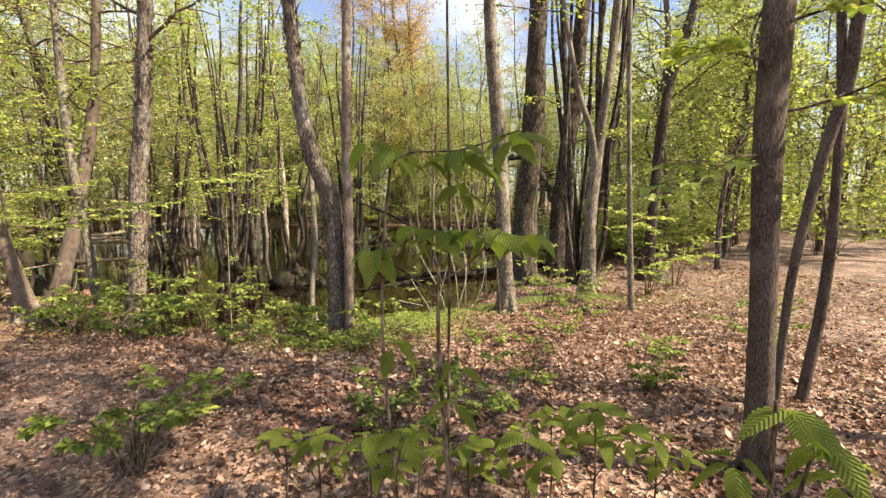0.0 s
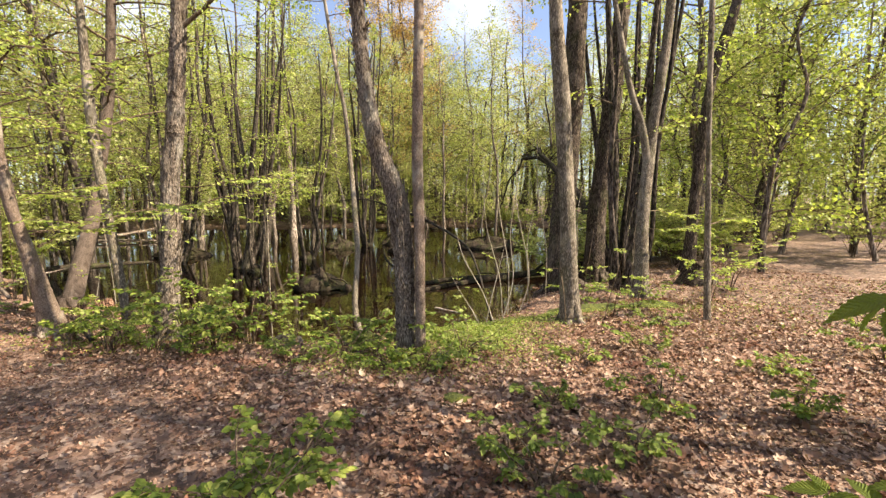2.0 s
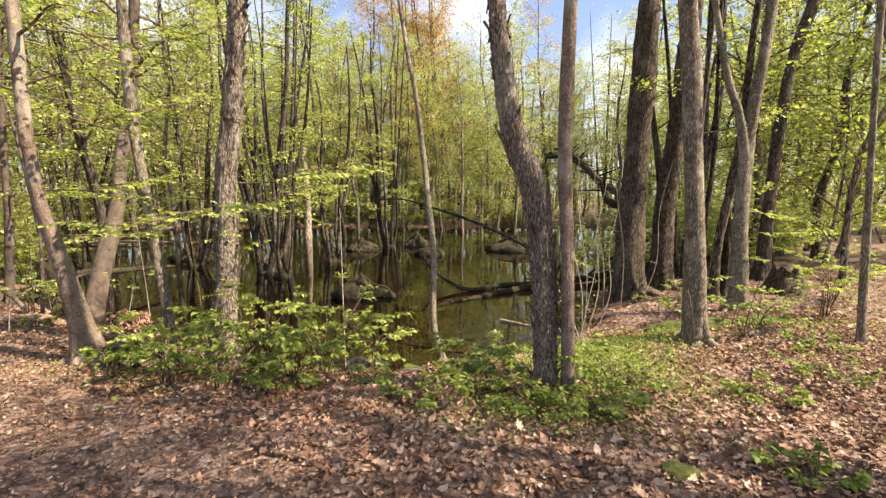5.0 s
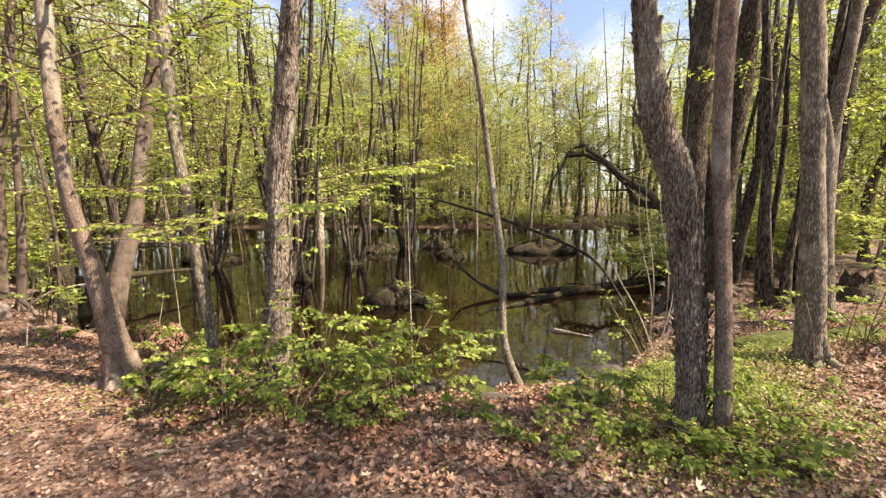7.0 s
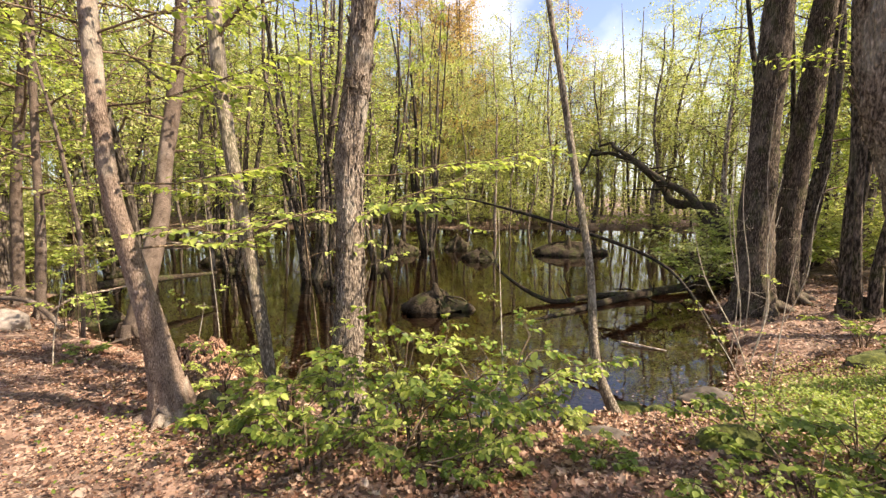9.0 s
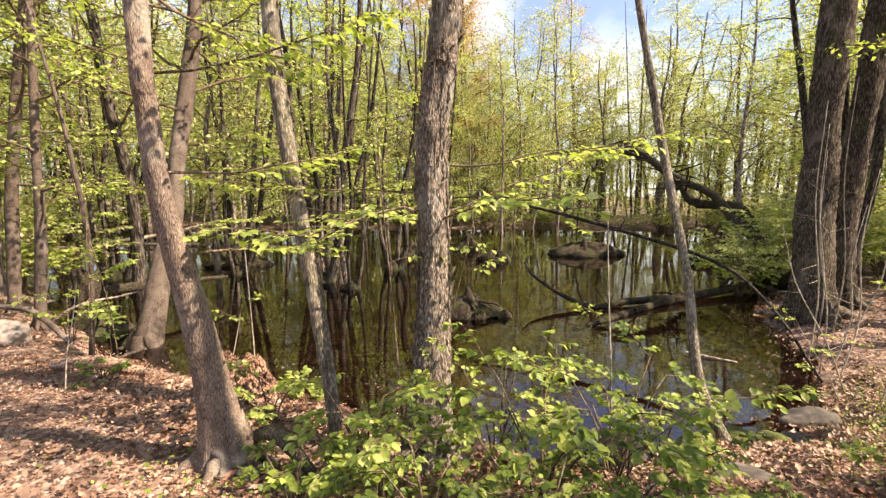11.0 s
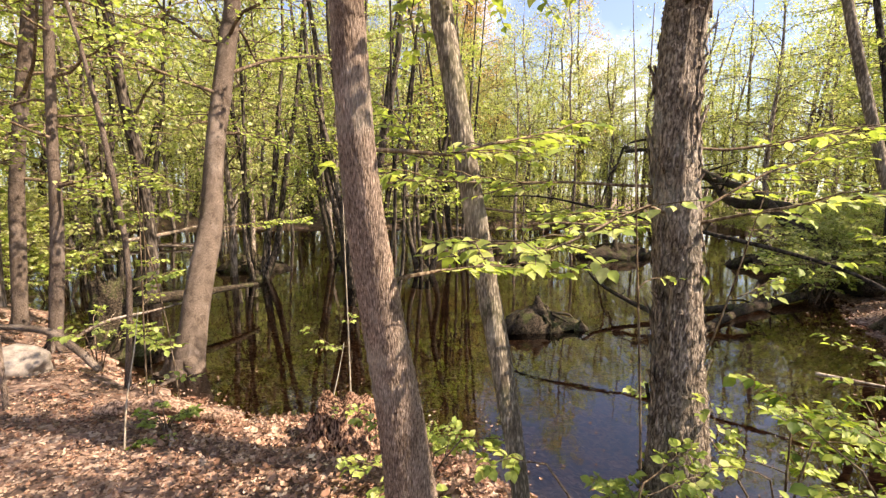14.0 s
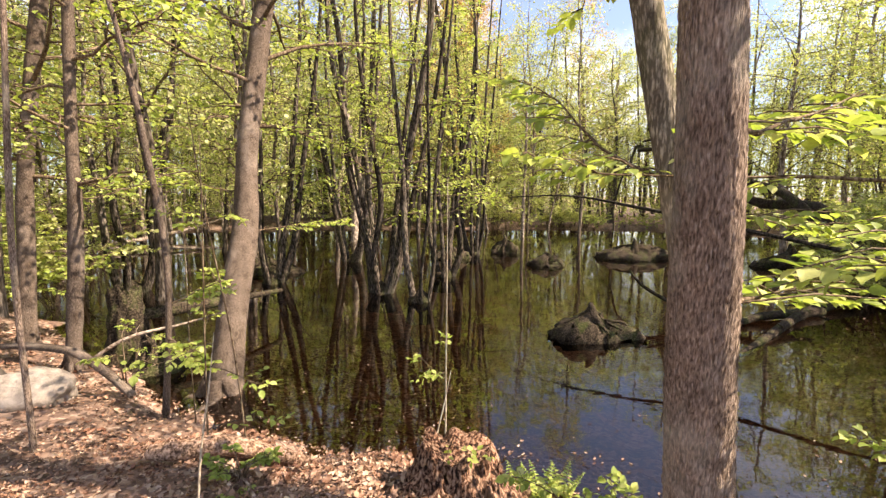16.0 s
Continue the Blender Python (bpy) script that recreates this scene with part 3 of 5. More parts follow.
main_tree([(2.8, 10.8, -0.6, 0.23), (2.9, 10.9, 1.5, 0.19), (3.12, 10.95, 3.5, 0.19), (3.22, 10.95, 5.0, 0.18)], 14, DARK_BARK,
          "large dark tree leaning beside its neighbour", 5.6, 7, 2.2, sides=36, rough=0.08, ridges=16, flare=0.5, steps=20)
main_tree([(2.75, 8.2, -0.18, 0.125), (2.8, 8.35, 1.05, 0.11), (2.98, 8.6, 2.48, 0.092), (3.15, 8.6, 4.05, 0.08), (3.2, 8.6, 4.75, 0.072)], 11, PALE_BARK,
          "forked pale grey tree on the leafy rise", 5.0, 7, 1.6, sides=26, rough=0.05, ridges=10, flare=0.5,
          fork=[(2.92, 8.55, 2.2, 0.075), (2.8, 8.6, 2.85, 0.062), (2.62, 8.65, 3.4, 0.055), (2.42, 8.7, 4.3, 0.048)], sprigs=[(1.3, 0.2, 1.2), (1.0, 5.5, 1.1)])
main_tree([(2.66, 6.07, -0.12, 0.042), (2.53, 6.05, 1.86, 0.032), (2.44, 6.05, 3.71, 0.03)], 8, PALE_BARK, "thin straight sapling on the leafy slope", 4.0, 8, 1.2, sides=12, rough=0.03, sprigs=[(1.2, 0.3, 0.8)])
main_tree([(-1.9, 6.6, -0.62, 0.052), (-2.07, 6.81, -0.08, 0.045), (-2.07, 7.08, 0.77, 0.041), (-2.16, 7.33, 1.63, 0.038), (-2.31, 7.6, 2.86, 0.034), (-2.45, 7.64, 3.61, 0.03)], 7.5, PALE_BARK,
          "thin curved sapling rising from mossy stones at the water", 4.0, 7, 1.0, sides=14, rough=0.03, flare=0.4)
main_tree([(-8.47, 9.35, -0.75, 0.19), (-8.44, 9.7, 0.03, 0.155), (-8.42, 10.16, 1.08, 0.138), (-8.47, 10.55, 2.18, 0.128), (-8.32, 10.8, 3.7, 0.112), (-8.26, 10.8, 4.06, 0.106)], 13, MID_BARK,
          "leaning grey tree standing in shallow water", 2.2, 40, 2.4, per=12, sides=34, rough=0.05, ridges=16, flare=0.3, sprigs=[(1.0, 0.3, 1.3), (1.5, 3.4, 1.2)])
main_tree([(1.68, 2.2, 0.06, 0.062), (1.64, 2.2, 0.97, 0.062), (1.59, 2.2, 1.82, 0.064), (1.59, 2.2, 2.47, 0.06)], 9, MID_BARK,
          "slim dark grey trunk close beside the path", 3.4, 24, 2.0, sides=56, rough=0.03, ridges=26, flare=0.3, steps=26, per=11,
          sprigs=[(2.2, 3.4, 0.6), (1.75, 3.6, 0.8), (2.35, 5.3, 0.6), (1.95, 5.9, 0.8)])
main_tree([(2.42, 3.05, 0.03, 0.027), (2.45, 3.05, 0.95, 0.028), (2.57, 3.05, 1.73, 0.034), (2.7, 3.05, 2.29, 0.038), (2.74, 3.05, 2.83, 0.04)], 8, MID_BARK, "thin crooked sapling by the path", 3.4, 22, 1.9, sides=18, rough=0.03)
main_tree([(2.66, 3.12, 0.05, 0.034), (2.76, 3.12, 0.94, 0.034), (2.75, 3.12, 1.93, 0.031), (2.71, 3.12, 2.49, 0.028)], 7, MID_BARK, "thin bent sapling by the path", 3.4, 18, 1.8, sides=18, rough=0.03)
main_tree([(5.16, 11, 0.0, 0.13), (5.38, 11.1, 3.16, 0.112), (5.64, 11.2, 4.61, 0.108), (5.97, 11.2, 5.79, 0.105)], 13, DARK_BARK, "dark leaning tree in the woods", 6.0, 7, 2.0, sides=20, rough=0.06, ridges=10)
main_tree([(-10.1, 9.6, -0.11, 0.065), (-9.94, 9.6, 1.12, 0.071), (-9.89, 9.6, 2.27, 0.052), (-9.82, 9.6, 3.36, 0.05)], 9, MID_BARK, "thin grey sapling with a swollen foot by the pond", 1.5, 30, 1.7, sides=16, rough=0.04, sprigs=[(1.4, 0.2, 1.0), (1.8, 3.0, 1.0)])
main_tree([(-11.3, 10.5, -0.09, 0.09), (-11.12, 10.5, 1.74, 0.083), (-10.77, 10.5, 3.7, 0.079)], 10, MID_BARK, "slim grey tree on the pond's bank", 1.5, 34, 1.9, sides=16, rough=0.04, sprigs=[(1.2, 0.6, 1.0)])
main_tree([(-8.95, 7.7, -0.3, 0.02), (-8.95, 7.7, 1.07, 0.018), (-8.85, 7.7, 2.56, 0.015)], 5, GREY_BARK, "whip-thin sapling beside the boulder", 2.8, 5, 1.0, sides=10, rough=0.02)
main_tree([(-8.6, 8.6, -0.5, 0.03), (-8.5, 8.6, 0.78, 0.025), (-8.62, 8.6, 1.93, 0.024), (-8.76, 8.6, 2.76, 0.02), (-8.85, 8.6, 3.14, 0.018)], 6, MID_BARK, "pale whip-thin sapling at the water's edge", 2.4, 6, 1.0, sides=10, rough=0.02, sprigs=[(0.2, 5.5, 0.5), (0.5, 0.5, 0.5)])

# ---- stems in a clump, in the pond and on the right bank ----


def clump(x, y, stems, lean, height, radius, label, bark=ALDER_BARK, hump=0.24, limbs=8):
    z = LEVEL - 0.1 if shore_distance(np.array([x]), np.array([y]))[0] < 0 else ground_at(x, y) - 0.05
    tree = root("stem_clump", x, y, z, label, "tree", "stem clumps")
    if hump:
        foot = Geo()
        tube(foot, curve([(0, 0, -0.3, hump * 1.2), (0, 0, 0.05, hump), (0.03, 0, 0.2, hump * 0.6), (0, 0.02, 0.34, hump * 0.15)], 4), 18, 0.12, lumps=0.15)
        part("root_mound", foot, PEAT, tree, "dark wet root mound")
    for k_ in range(stems):
        a = k_ * 2.4 + rng.uniform(-0.5, 0.5)
        out = lean * rng.uniform(0.25, 1.0)
        r_ = radius * rng.uniform(0.6, 1.2)
        sx, sy = math.cos(a) * hump * 0.7, math.sin(a) * hump * 0.7
        nodes = [(sx, sy, 0, r_ * 1.2)]
        h_ = height * rng.uniform(0.75, 1.1)
        for f in (0.12, 0.3, 0.55, 0.8, 1.0):
            nodes.append((sx + math.cos(a) * out * f ** 0.8 + rng.normal(0, 0.08), sy + math.sin(a) * out * f ** 0.8 + rng.normal(0, 0.08), h_ * f, r_ * (1.05 - 0.8 * f)))
        s_ = Geo()
        tube(s_, curve(nodes, 5), 9, 0.04)
        part("stem", s_, bark, tree)
        crown_on(nodes, None, None, h_ * 0.2, limbs, 1.5, 0.085, 8, tree=tree, leaf_mat=FRESH)
    return tree


clump(-7.13, 14.3, 7, 2.4, 9.5, 0.09, "clump of dark alder stems fanning out of the pond")
clump(-6.3, 13.4, 3, 1.4, 8.5, 0.06, "clump of thin dark alder stems in the pond")
clump(-5.6, 16.2, 4, 1.8, 9.0, 0.075, "clump of alder stems on a mossy mound in the pond")
clump(-9.8, 15.4, 4, 1.8, 9.5, 0.085, "clump of leaning alder stems in the pond")
clump(-8.4, 19, 6, 1.8, 10, 0.1, "clump of grey stems far out in the pond")
clump(-4.2, 21, 6, 1.6, 10, 0.09, "clump of thin grey stems far out in the pond")
clump(3.0, 9.4, 6, 1.3, 9, 0.085, "clump of dark stems behind the large bank trees", hump=0.3, limbs=3)
clump(3.9, 12.0, 5, 1.6, 9, 0.1, "clump of dark stems on the far bank", hump=0.3, limbs=3)
clump(-12.5, 14.5, 5, 1.4, 9, 0.08, "clump of grey stems at the pond's side", hump=0.3)

# ---- woodland behind and around ----


def wood_tree(seed_label, spot, height, radius, leaf_mat, lean, low):
    tree = root("woodland_tree", *spot, ground_at(*spot) - 0.04, seed_label, "tree", "woodland trees")
    nodes, x, y = [], 0.0, 0.0
    a = rng.uniform(0, 6.28)
    for f in np.linspace(0, 1, 7):
        nodes.append((x, y, height * f, radius * (1.08 - 0.85 * f)))
        x += math.cos(a) * lean * height / 6 + rng.normal(0, 0.17)
        y += math.sin(a) * lean * height / 6 + rng.normal(0, 0.17)
    g_ = Geo()
    tube(g_, curve(nodes, 4), 9, 0.04, flare=0.4)
    part("trunk", g_, WOOD_BARK, tree)
    wood, green = Geo(), Geo()
    crown_on(nodes, wood, green, low, 28, 2.5, 0.1, 12, 0.9, twigs=11, loose=0.16, tilt=0.75)
    tagged(part("branchwork", wood, TWIG, tree, "thin bare branches"), kind="stuff")
    tagged(part("leaves", green, leaf_mat, tree, "thin spring foliage"), kind="stuff")
    return tree


KINDS = [wood_tree("slender grey woodland tree with thin spring foliage", s_, h_, r_, m_, ln_, lo_) for s_, h_, r_, m_, ln_, lo_ in (
    ((9, 22), 11.5, 0.13, FAR_LEAF, 0.03, 3.0), ((-14.5, 16), 10, 0.08, FAR_LEAF, 0.06, 1.2), ((12, 19), 12.5, 0.16, FAR_LEAF, 0.02, 4.0), ((7.2, 15.2), 8, 0.06, FRESH, 0.08, 1.0),
    ((-20, 17), 10.5, 0.1, FAR_LEAF, 0.05, 2.0), ((8.5, 13.2), 7, 0.045, FRESH, 0.05, 0.6), ((-2.6, 36.5), 14, 0.09, RUST_LEAF, 0.03, 3.0), ((-17, 14), 9, 0.07, FAR_LEAF, 0.1, 1.5))]


def plant(kind, x, y, turn, size):
    z = ground_at(x, y)
    z = max(z, LEVEL - 0.25) - 0.04
    ob = copy_thing(kind, pose(x, y, z, rng.normal(0, 3.2), rng.normal(0, 3.2), turn))
    ob.scale = (size, size, size * (1.16 if x < 4 and y > 12 else 1.0))
    return ob


def understorey(x, y, height, label):
    """A thin young tree with flat layers of leaves from knee height up."""
    tree = root("understorey_tree", x, y, ground_at(x, y) - 0.03, label, "tree", "understorey trees")
    lx, ly = rng.normal(0, 0.5, 2)
    nodes = [(lx * f * f, ly * f * f, height * f, 0.03 * (1.1 - f)) for f in np.linspace(0, 1, 6)]
    g_, wood, green = Geo(), Geo(), Geo()
    tube(g_, curve(nodes, 4), 7, 0.03)
    part("trunk", g_, WOOD_BARK, tree)
    crown_on(nodes, wood, green, 0.8, 22, 1.7, 0.085, 10, 0.12, shape="ovate", twigs=9, loose=0.03, tilt=0.28)
    tagged(part("branchwork", wood, TWIG, tree, "thin level branches"), kind="stuff")
    tagged(part("leaves", green, FRESH, tree, "level layers of bright young leaves"), kind="stuff")
    return tree


LAYERED = [understorey(-12.6, 10.8, 5.2, "thin young tree with level layers of bright leaves by the pond"),
           understorey(-14.2, 12.6, 6.2, "thin young tree with level layers of bright leaves by the pond"),
           understorey(5.6, 13.8, 5.0, "thin young tree with level layers of bright leaves in the woods")]
for k_ in range(95):
    a_, d_ = rng.uniform(-62, 24), rng.uniform(9, 36)
    x, y = -4 + d_ * math.sin(radians(a_)), 4 + d_ * math.cos(radians(a_))
    sd = shore_distance(np.array([x]), np.array([y]))[0]
    if sd < 0.25 or y < 8.6 or (x > -1 and y < 13) or (-10.6 < x < -7 and y < 11.5):
        continue
    plant(LAYERED[k_ % 3], x, y, k_ * 67, rng.uniform(0.8, 1.4))

spots = []
tries = 0
while len(spots) < 250 and tries < 6000:
    tries += 1
    d = 11 + 33 * rng.uniform() ** 0.8
    a = rng.uniform(-62, 62)
    x, y = d * math.sin(radians(a)) - 2.5, d * math.cos(radians(a)) + 2
    sd = shore_distance(np.array([x]), np.array([y]))[0]
    wet_ok = sd < 0 and (x < -9 or y > 27) and rng.uniform() < (0.07 if y < 25 else 0.3)
    if sd < 0.4 and not wet_ok:
        continue
    if y < 9.5 or (x < -8 and y < 12.5 and x > -12) or (abs(x - 3) < 3 and y < 13):
        continue
    if any((x - u) ** 2 + (y - w_) ** 2 < 0.8 for u, w_ in spots):
        continue
    if x > 3 and rng.uniform() < 0.74:
        continue
    spots.append((x, y))
    k_ = rng.choice([0, 1, 2, 3, 4, 5, 7], p=[0.18, 0.18, 0.12, 0.14, 0.16, 0.1, 0.12])
    plant(KINDS[k_], x, y, rng.uniform(0, 360), rng.uniform(0.8, 1.2))
for k_ in range(30):
    a_, d_ = rng.uniform(-58, -16), rng.uniform(13, 36)
    x, y = -4 + d_ * math.sin(radians(a_)), 4 + d_ * math.cos(radians(a_))
    if shore_distance(np.array([x]), np.array([y]))[0] > 0.2 and y > 12.5:
        plant(KINDS[(1, 4, 7)[k_ % 3]], x, y, k_ * 83, rng.uniform(0.9, 1.25))
for x, y in ((-5.0, 34.8), (-3.0, 34.9), (-6.6, 35.4), (-1.9, 35.0), (-4.2, 35.6), (-1.2, 35.8), (-5.6, 37), (-3.4, 38), (-24, 30), (6, 38)):
    plant(KINDS[6], x, y, x * 40, 1.3)
for x, y, k_, s_ in ((13.5, 22.0, 0, 1.1), (14.5, 24.5, 4, 1.2), (16.5, 26.0, 2, 1.05), (16.8, 29.0, 1, 1.3), (14.0, 32.0, 4, 1.2), (11.5, 20.0, 1, 1.0), (19.0, 31.0, 0, 1.2)):
    plant(KINDS[k_], x, y, x * 37, s_)
for k_ in range(16):
    x, y = rng.uniform(6, 24), rng.uniform(32, 46)
    if shore_distance(np.array([x]), np.array([y]))[0] > 0.3:
        plant(KINDS[(0, 4, 2, 1)[k_ % 4]], x, y, k_ * 71, rng.uniform(1.0, 1.35))
# unseen trees beside and behind the path, added to cast shade across it
for x, y, k_, s_ in ((4.6, -0.8, 2, 1.0), (6.6, -0.3, 0, 0.95), (5.5, 1.7, 0, 0.85), (13.5, -1.0, 0, 1.0), (8.0, -4.0, 2, 1.0),
                     (-3, -5, 0, 1.0), (-7, -3.5, 4, 1.0), (-12, -0.5, 2, 1.0), (-15, 3, 0, 1.0), (-16, 9, 1, 1.0), (-1, -8, 2, 1.0), (13, -7, 0, 1.0), (-9, -8, 0, 1.0)):
    plant(KINDS[k_], x, y, x * 53 + y * 31, s_)

# far woods beyond, joined
trunks, far_green = Geo(), Geo()
for _ in range(520):
    d, a = rng.uniform(35, 74), rng.uniform(-75, 75)
    x, y = d * math.sin(radians(a)) - 3, d * math.cos(radians(a)) + 4
    if shore_distance(np.array([x]), np.array([y]))[0] < 1:
        continue
    z, h_, r_ = ground_at(x, y), rng.uniform(10, 17), rng.uniform(0.06, 0.17)
    lx, ly = rng.normal(0, 1.1), rng.normal(0, 0.9)
    tube(trunks, [(x, y, z - 0.1, r_), (x + lx * 0.4, y + ly * 0.4, z + h_ * 0.4, r_ * 0.8), (x + lx, y + ly, z + h_, r_ * 0.2)], 5, lumps=0)
    k_ = 560 if a < -8 else 430 if a < 16 else 230
    zz = z + h_ * rng.uniform(0.03, 1.05, k_)
    wide = 2.1 * (1.15 - 0.7 * (zz - z) / h_)
    pos = np.stack([x + rng.normal(0, 1, k_) * wide, y + rng.normal(0, 1, k_) * wide, zz], -1)
    leaves(far_green, pos, rng.uniform(0.1, 0.24, k_), 0.8)
k_ = 52000
ang, dist = np.radians(rng.uniform(-70, 70, k_)), 32 + 26 * rng.uniform(0, 1, k_) ** 1.8
ux, uy = dist * np.sin(ang) - 5, dist * np.cos(ang) + 2
keep = shore_distance(ux, uy) > 0.2
ux, uy = ux[keep], uy[keep]
leaves(far_green, np.stack([ux, uy, land(ux, uy) + 0.1 + 6.5 * rng.uniform(0, 1, len(ux)) ** 1.3], -1), rng.uniform(0.12, 0.26, len(ux)), 0.8)
tagged(new("far_woods_trunks", trunks.mesh("far_woods_trunks", WOOD_BARK)), "distant grey trunks of the woods beyond the pond", "woods", kind="stuff")
tagged(new("far_woods_leaves", far_green.mesh("far_woods_leaves", FAR_LEAF)), "distant yellow-green spring foliage of the woods", "woods", kind="stuff")

# ---- fallen wood, stumps, stones ----


def limb_thing(name, rows, mat, label, category, sides=12, rough=0.06, ridges=0, steps=6, twigs=0, group="", kinks=0.0):
    """A log or branch through rows of x, y, z, radius, with stub twigs."""
    x, y, z = rows[0][:3]
    thing = root(name, x, y, z, label, category, group)
    rows = local(rows, x, y, z)
    if kinks:
        rows = [rows[0]] + [r_ + np.array([*rng.normal(0, kinks, 3), 0]) for r_ in curve(rows, 2)[1:]]
    g_ = Geo()
    tube(g_, curve(rows, steps), sides, rough, ridges)
    body_ = part("log" if rows[0][3] > 0.03 else "stem", g_, mat, thing)
    cur = curve(rows, 6)
    for k_ in range(twigs):
        c = cur[int(rng.uniform(0.3, 0.98) * (len(cur) - 1))]
        d = np.array([rng.normal(0, 1), rng.normal(0, 1), rng.normal(0.4, 0.7)])
        d /= np.linalg.norm(d)
        ln = rng.uniform(0.25, 0.9) * max(0.5, min(1.6, c[3] * 12))
        g_ = Geo()
        mid = c[:3] + d * ln * 0.5 + rng.normal(0, 0.05, 3)
        tube(g_, [(*c[:3], c[3] * 0.4), (*mid, c[3] * 0.25), (*(c[:3] + d * ln), c[3] * 0.08)], 5)
        part("twig", g_, mat, thing)
    return thing


limb_thing("fallen_branch", [(0.07, 7.95, -0.6, 0.016), (-0.1, 8.6, 0.13, 0.019), (-0.33, 9.5, 0.59, 0.025), (-1.12, 11.5, 0.95, 0.035), (-2.1, 12.8, 1.25, 0.03), (-3.06, 14.0, 1.48, 0.02), (-4.1, 15, 1.45, 0.01)],
           ALDER_BARK, "long dead branch leaning out over the pond", "branch", twigs=10)
limb_thing("fallen_tree", [(3.4, 12.4, -0.3, 0.17), (3.99, 13.4, 0.0, 0.17), (4.61, 16, 0.75, 0.155), (4.65, 18.5, 1.6, 0.14), (4.59, 20.5, 2.4, 0.13), (4.3, 22.5, 3.2, 0.1), (3.87, 24, 3.45, 0.08), (3.6, 24.2, 3.6, 0.06), (3.1, 24.2, 2.9, 0.06), (2.9, 24, 2.3, 0.04), (2.3, 23.5, 0.9, 0.035), (1.9, 23, -0.7, 0.02)],
           PEAT, "dark fallen dead tree arching over the pond", "fallen tree", rough=0.2, twigs=60, kinks=0.15)
limb_thing("fallen_limb", [(3.9, 13.6, 0.1, 0.14), (4.5, 17, 1.5, 0.13), (4.5, 20, 2.6, 0.12), (4.3, 23.0, 3.9, 0.09), (4.1, 24.5, 4.1, 0.04)],
           PEAT, "dark dead limb beside the fallen tree", "branch", rough=0.1, twigs=16, kinks=0.08)
limb_thing("sunken_log", [(4.2, 13.7, -0.4, 0.11), (2.4, 12.8, -0.5, 0.1), (0.45, 11.9, -0.58, 0.085), (-1.0, 10.9, -0.62, 0.06), (-2.06, 10.2, -0.68, 0.04)],
           PEAT, "dark wet log half sunk in the pond", "log", twigs=8)
limb_thing("sunken_log", [(0.9, 12.0, -0.56, 0.08), (-0.5, 11.7, -0.55, 0.07), (-1.41, 11.45, -0.58, 0.05), (-2.2, 12.2, -0.2, 0.03), (-2.4, 12.6, 0.1, 0.02)],
           PEAT, "dark forked limb lying on the water", "log", twigs=6)
limb_thing("water_stick", [(-0.93, 8.99, -0.61, 0.02), (-0.82, 8.9, -0.61, 0.02), (-0.62, 8.78, -0.62, 0.015), (-0.42, 8.66, -0.63, 0.01)], DEAD_WOOD, "pale stick floating at the water's edge", "stick", 8)
limb_thing("bank_log", [(x_, y_, max(ground_at(x_, y_), LEVEL) + 0.08, r_) for x_, y_, r_ in ((-8.05, 7.44, 0.045), (-7.9, 7.45, 0.06), (-7.6, 7.5, 0.066), (-7.3, 7.57, 0.058), (-7.12, 7.63, 0.036))],
           LOG_BARK, "weathered brown log lying on the bank", "log", 16, 0.1, 8)
limb_thing("bank_log", [(-10.3, 9.0, 0.02, 0.03), (-9.9, 8.9, 0.05, 0.035), (-9.46, 8.78, 0.03, 0.036), (-9.15, 8.7, -0.12, 0.036), (-8.85, 8.58, -0.3, 0.03)],
           MID_BARK, "weathered log lying over the pale boulder", "log", 14, 0.1, 8)
limb_thing("bank_log", [(-9.95, 10.45, -0.1, 0.07), (-9.6, 10.95, -0.1, 0.085), (-9.35, 11.3, -0.13, 0.08), (-9.0, 11.9, -0.16, 0.05), (-8.72, 12.5, -0.2, 0.03)],
           PEAT, "dark dead log propped over the water", "log", 12, 0.1, twigs=3)
limb_thing("bank_log", [(-9.9, 9.5, -0.35, 0.018), (-9.5, 9.6, -0.1, 0.018), (-9.0, 9.75, 0.0, 0.014), (-8.6, 9.9, 0.1, 0.008)], DEAD_WOOD, "bleached thin limb leaning on the stump", "branch", 8, twigs=3)
limb_thing("far_log", [(-18.9, 22.8, -0.55, 0.08), (-18.2, 25, -0.45, 0.085), (-17.6, 27.5, -0.2, 0.07), (-17, 30, 0.2, 0.05)], DEAD_WOOD, "bleached fallen trunk across the far water", "log", 10, twigs=4)
limb_thing("far_log", [(-20, 21, -0.6, 0.06), (-17, 21.6, -0.5, 0.065), (-14.5, 22.2, -0.58, 0.045)], DEAD_WOOD, "bleached fallen trunk across the far water", "log", 10, twigs=4)
limb_thing("root_limb", [(-5.5, 5.95, -0.08, 0.04), (-5.35, 5.88, 0.0, 0.045), (-5.2, 5.8, -0.06, 0.04), (-5.05, 5.7, -0.16, 0.03)], DARK_BARK, "dark mossy root limb on the bank", "branch", 12, 0.1)
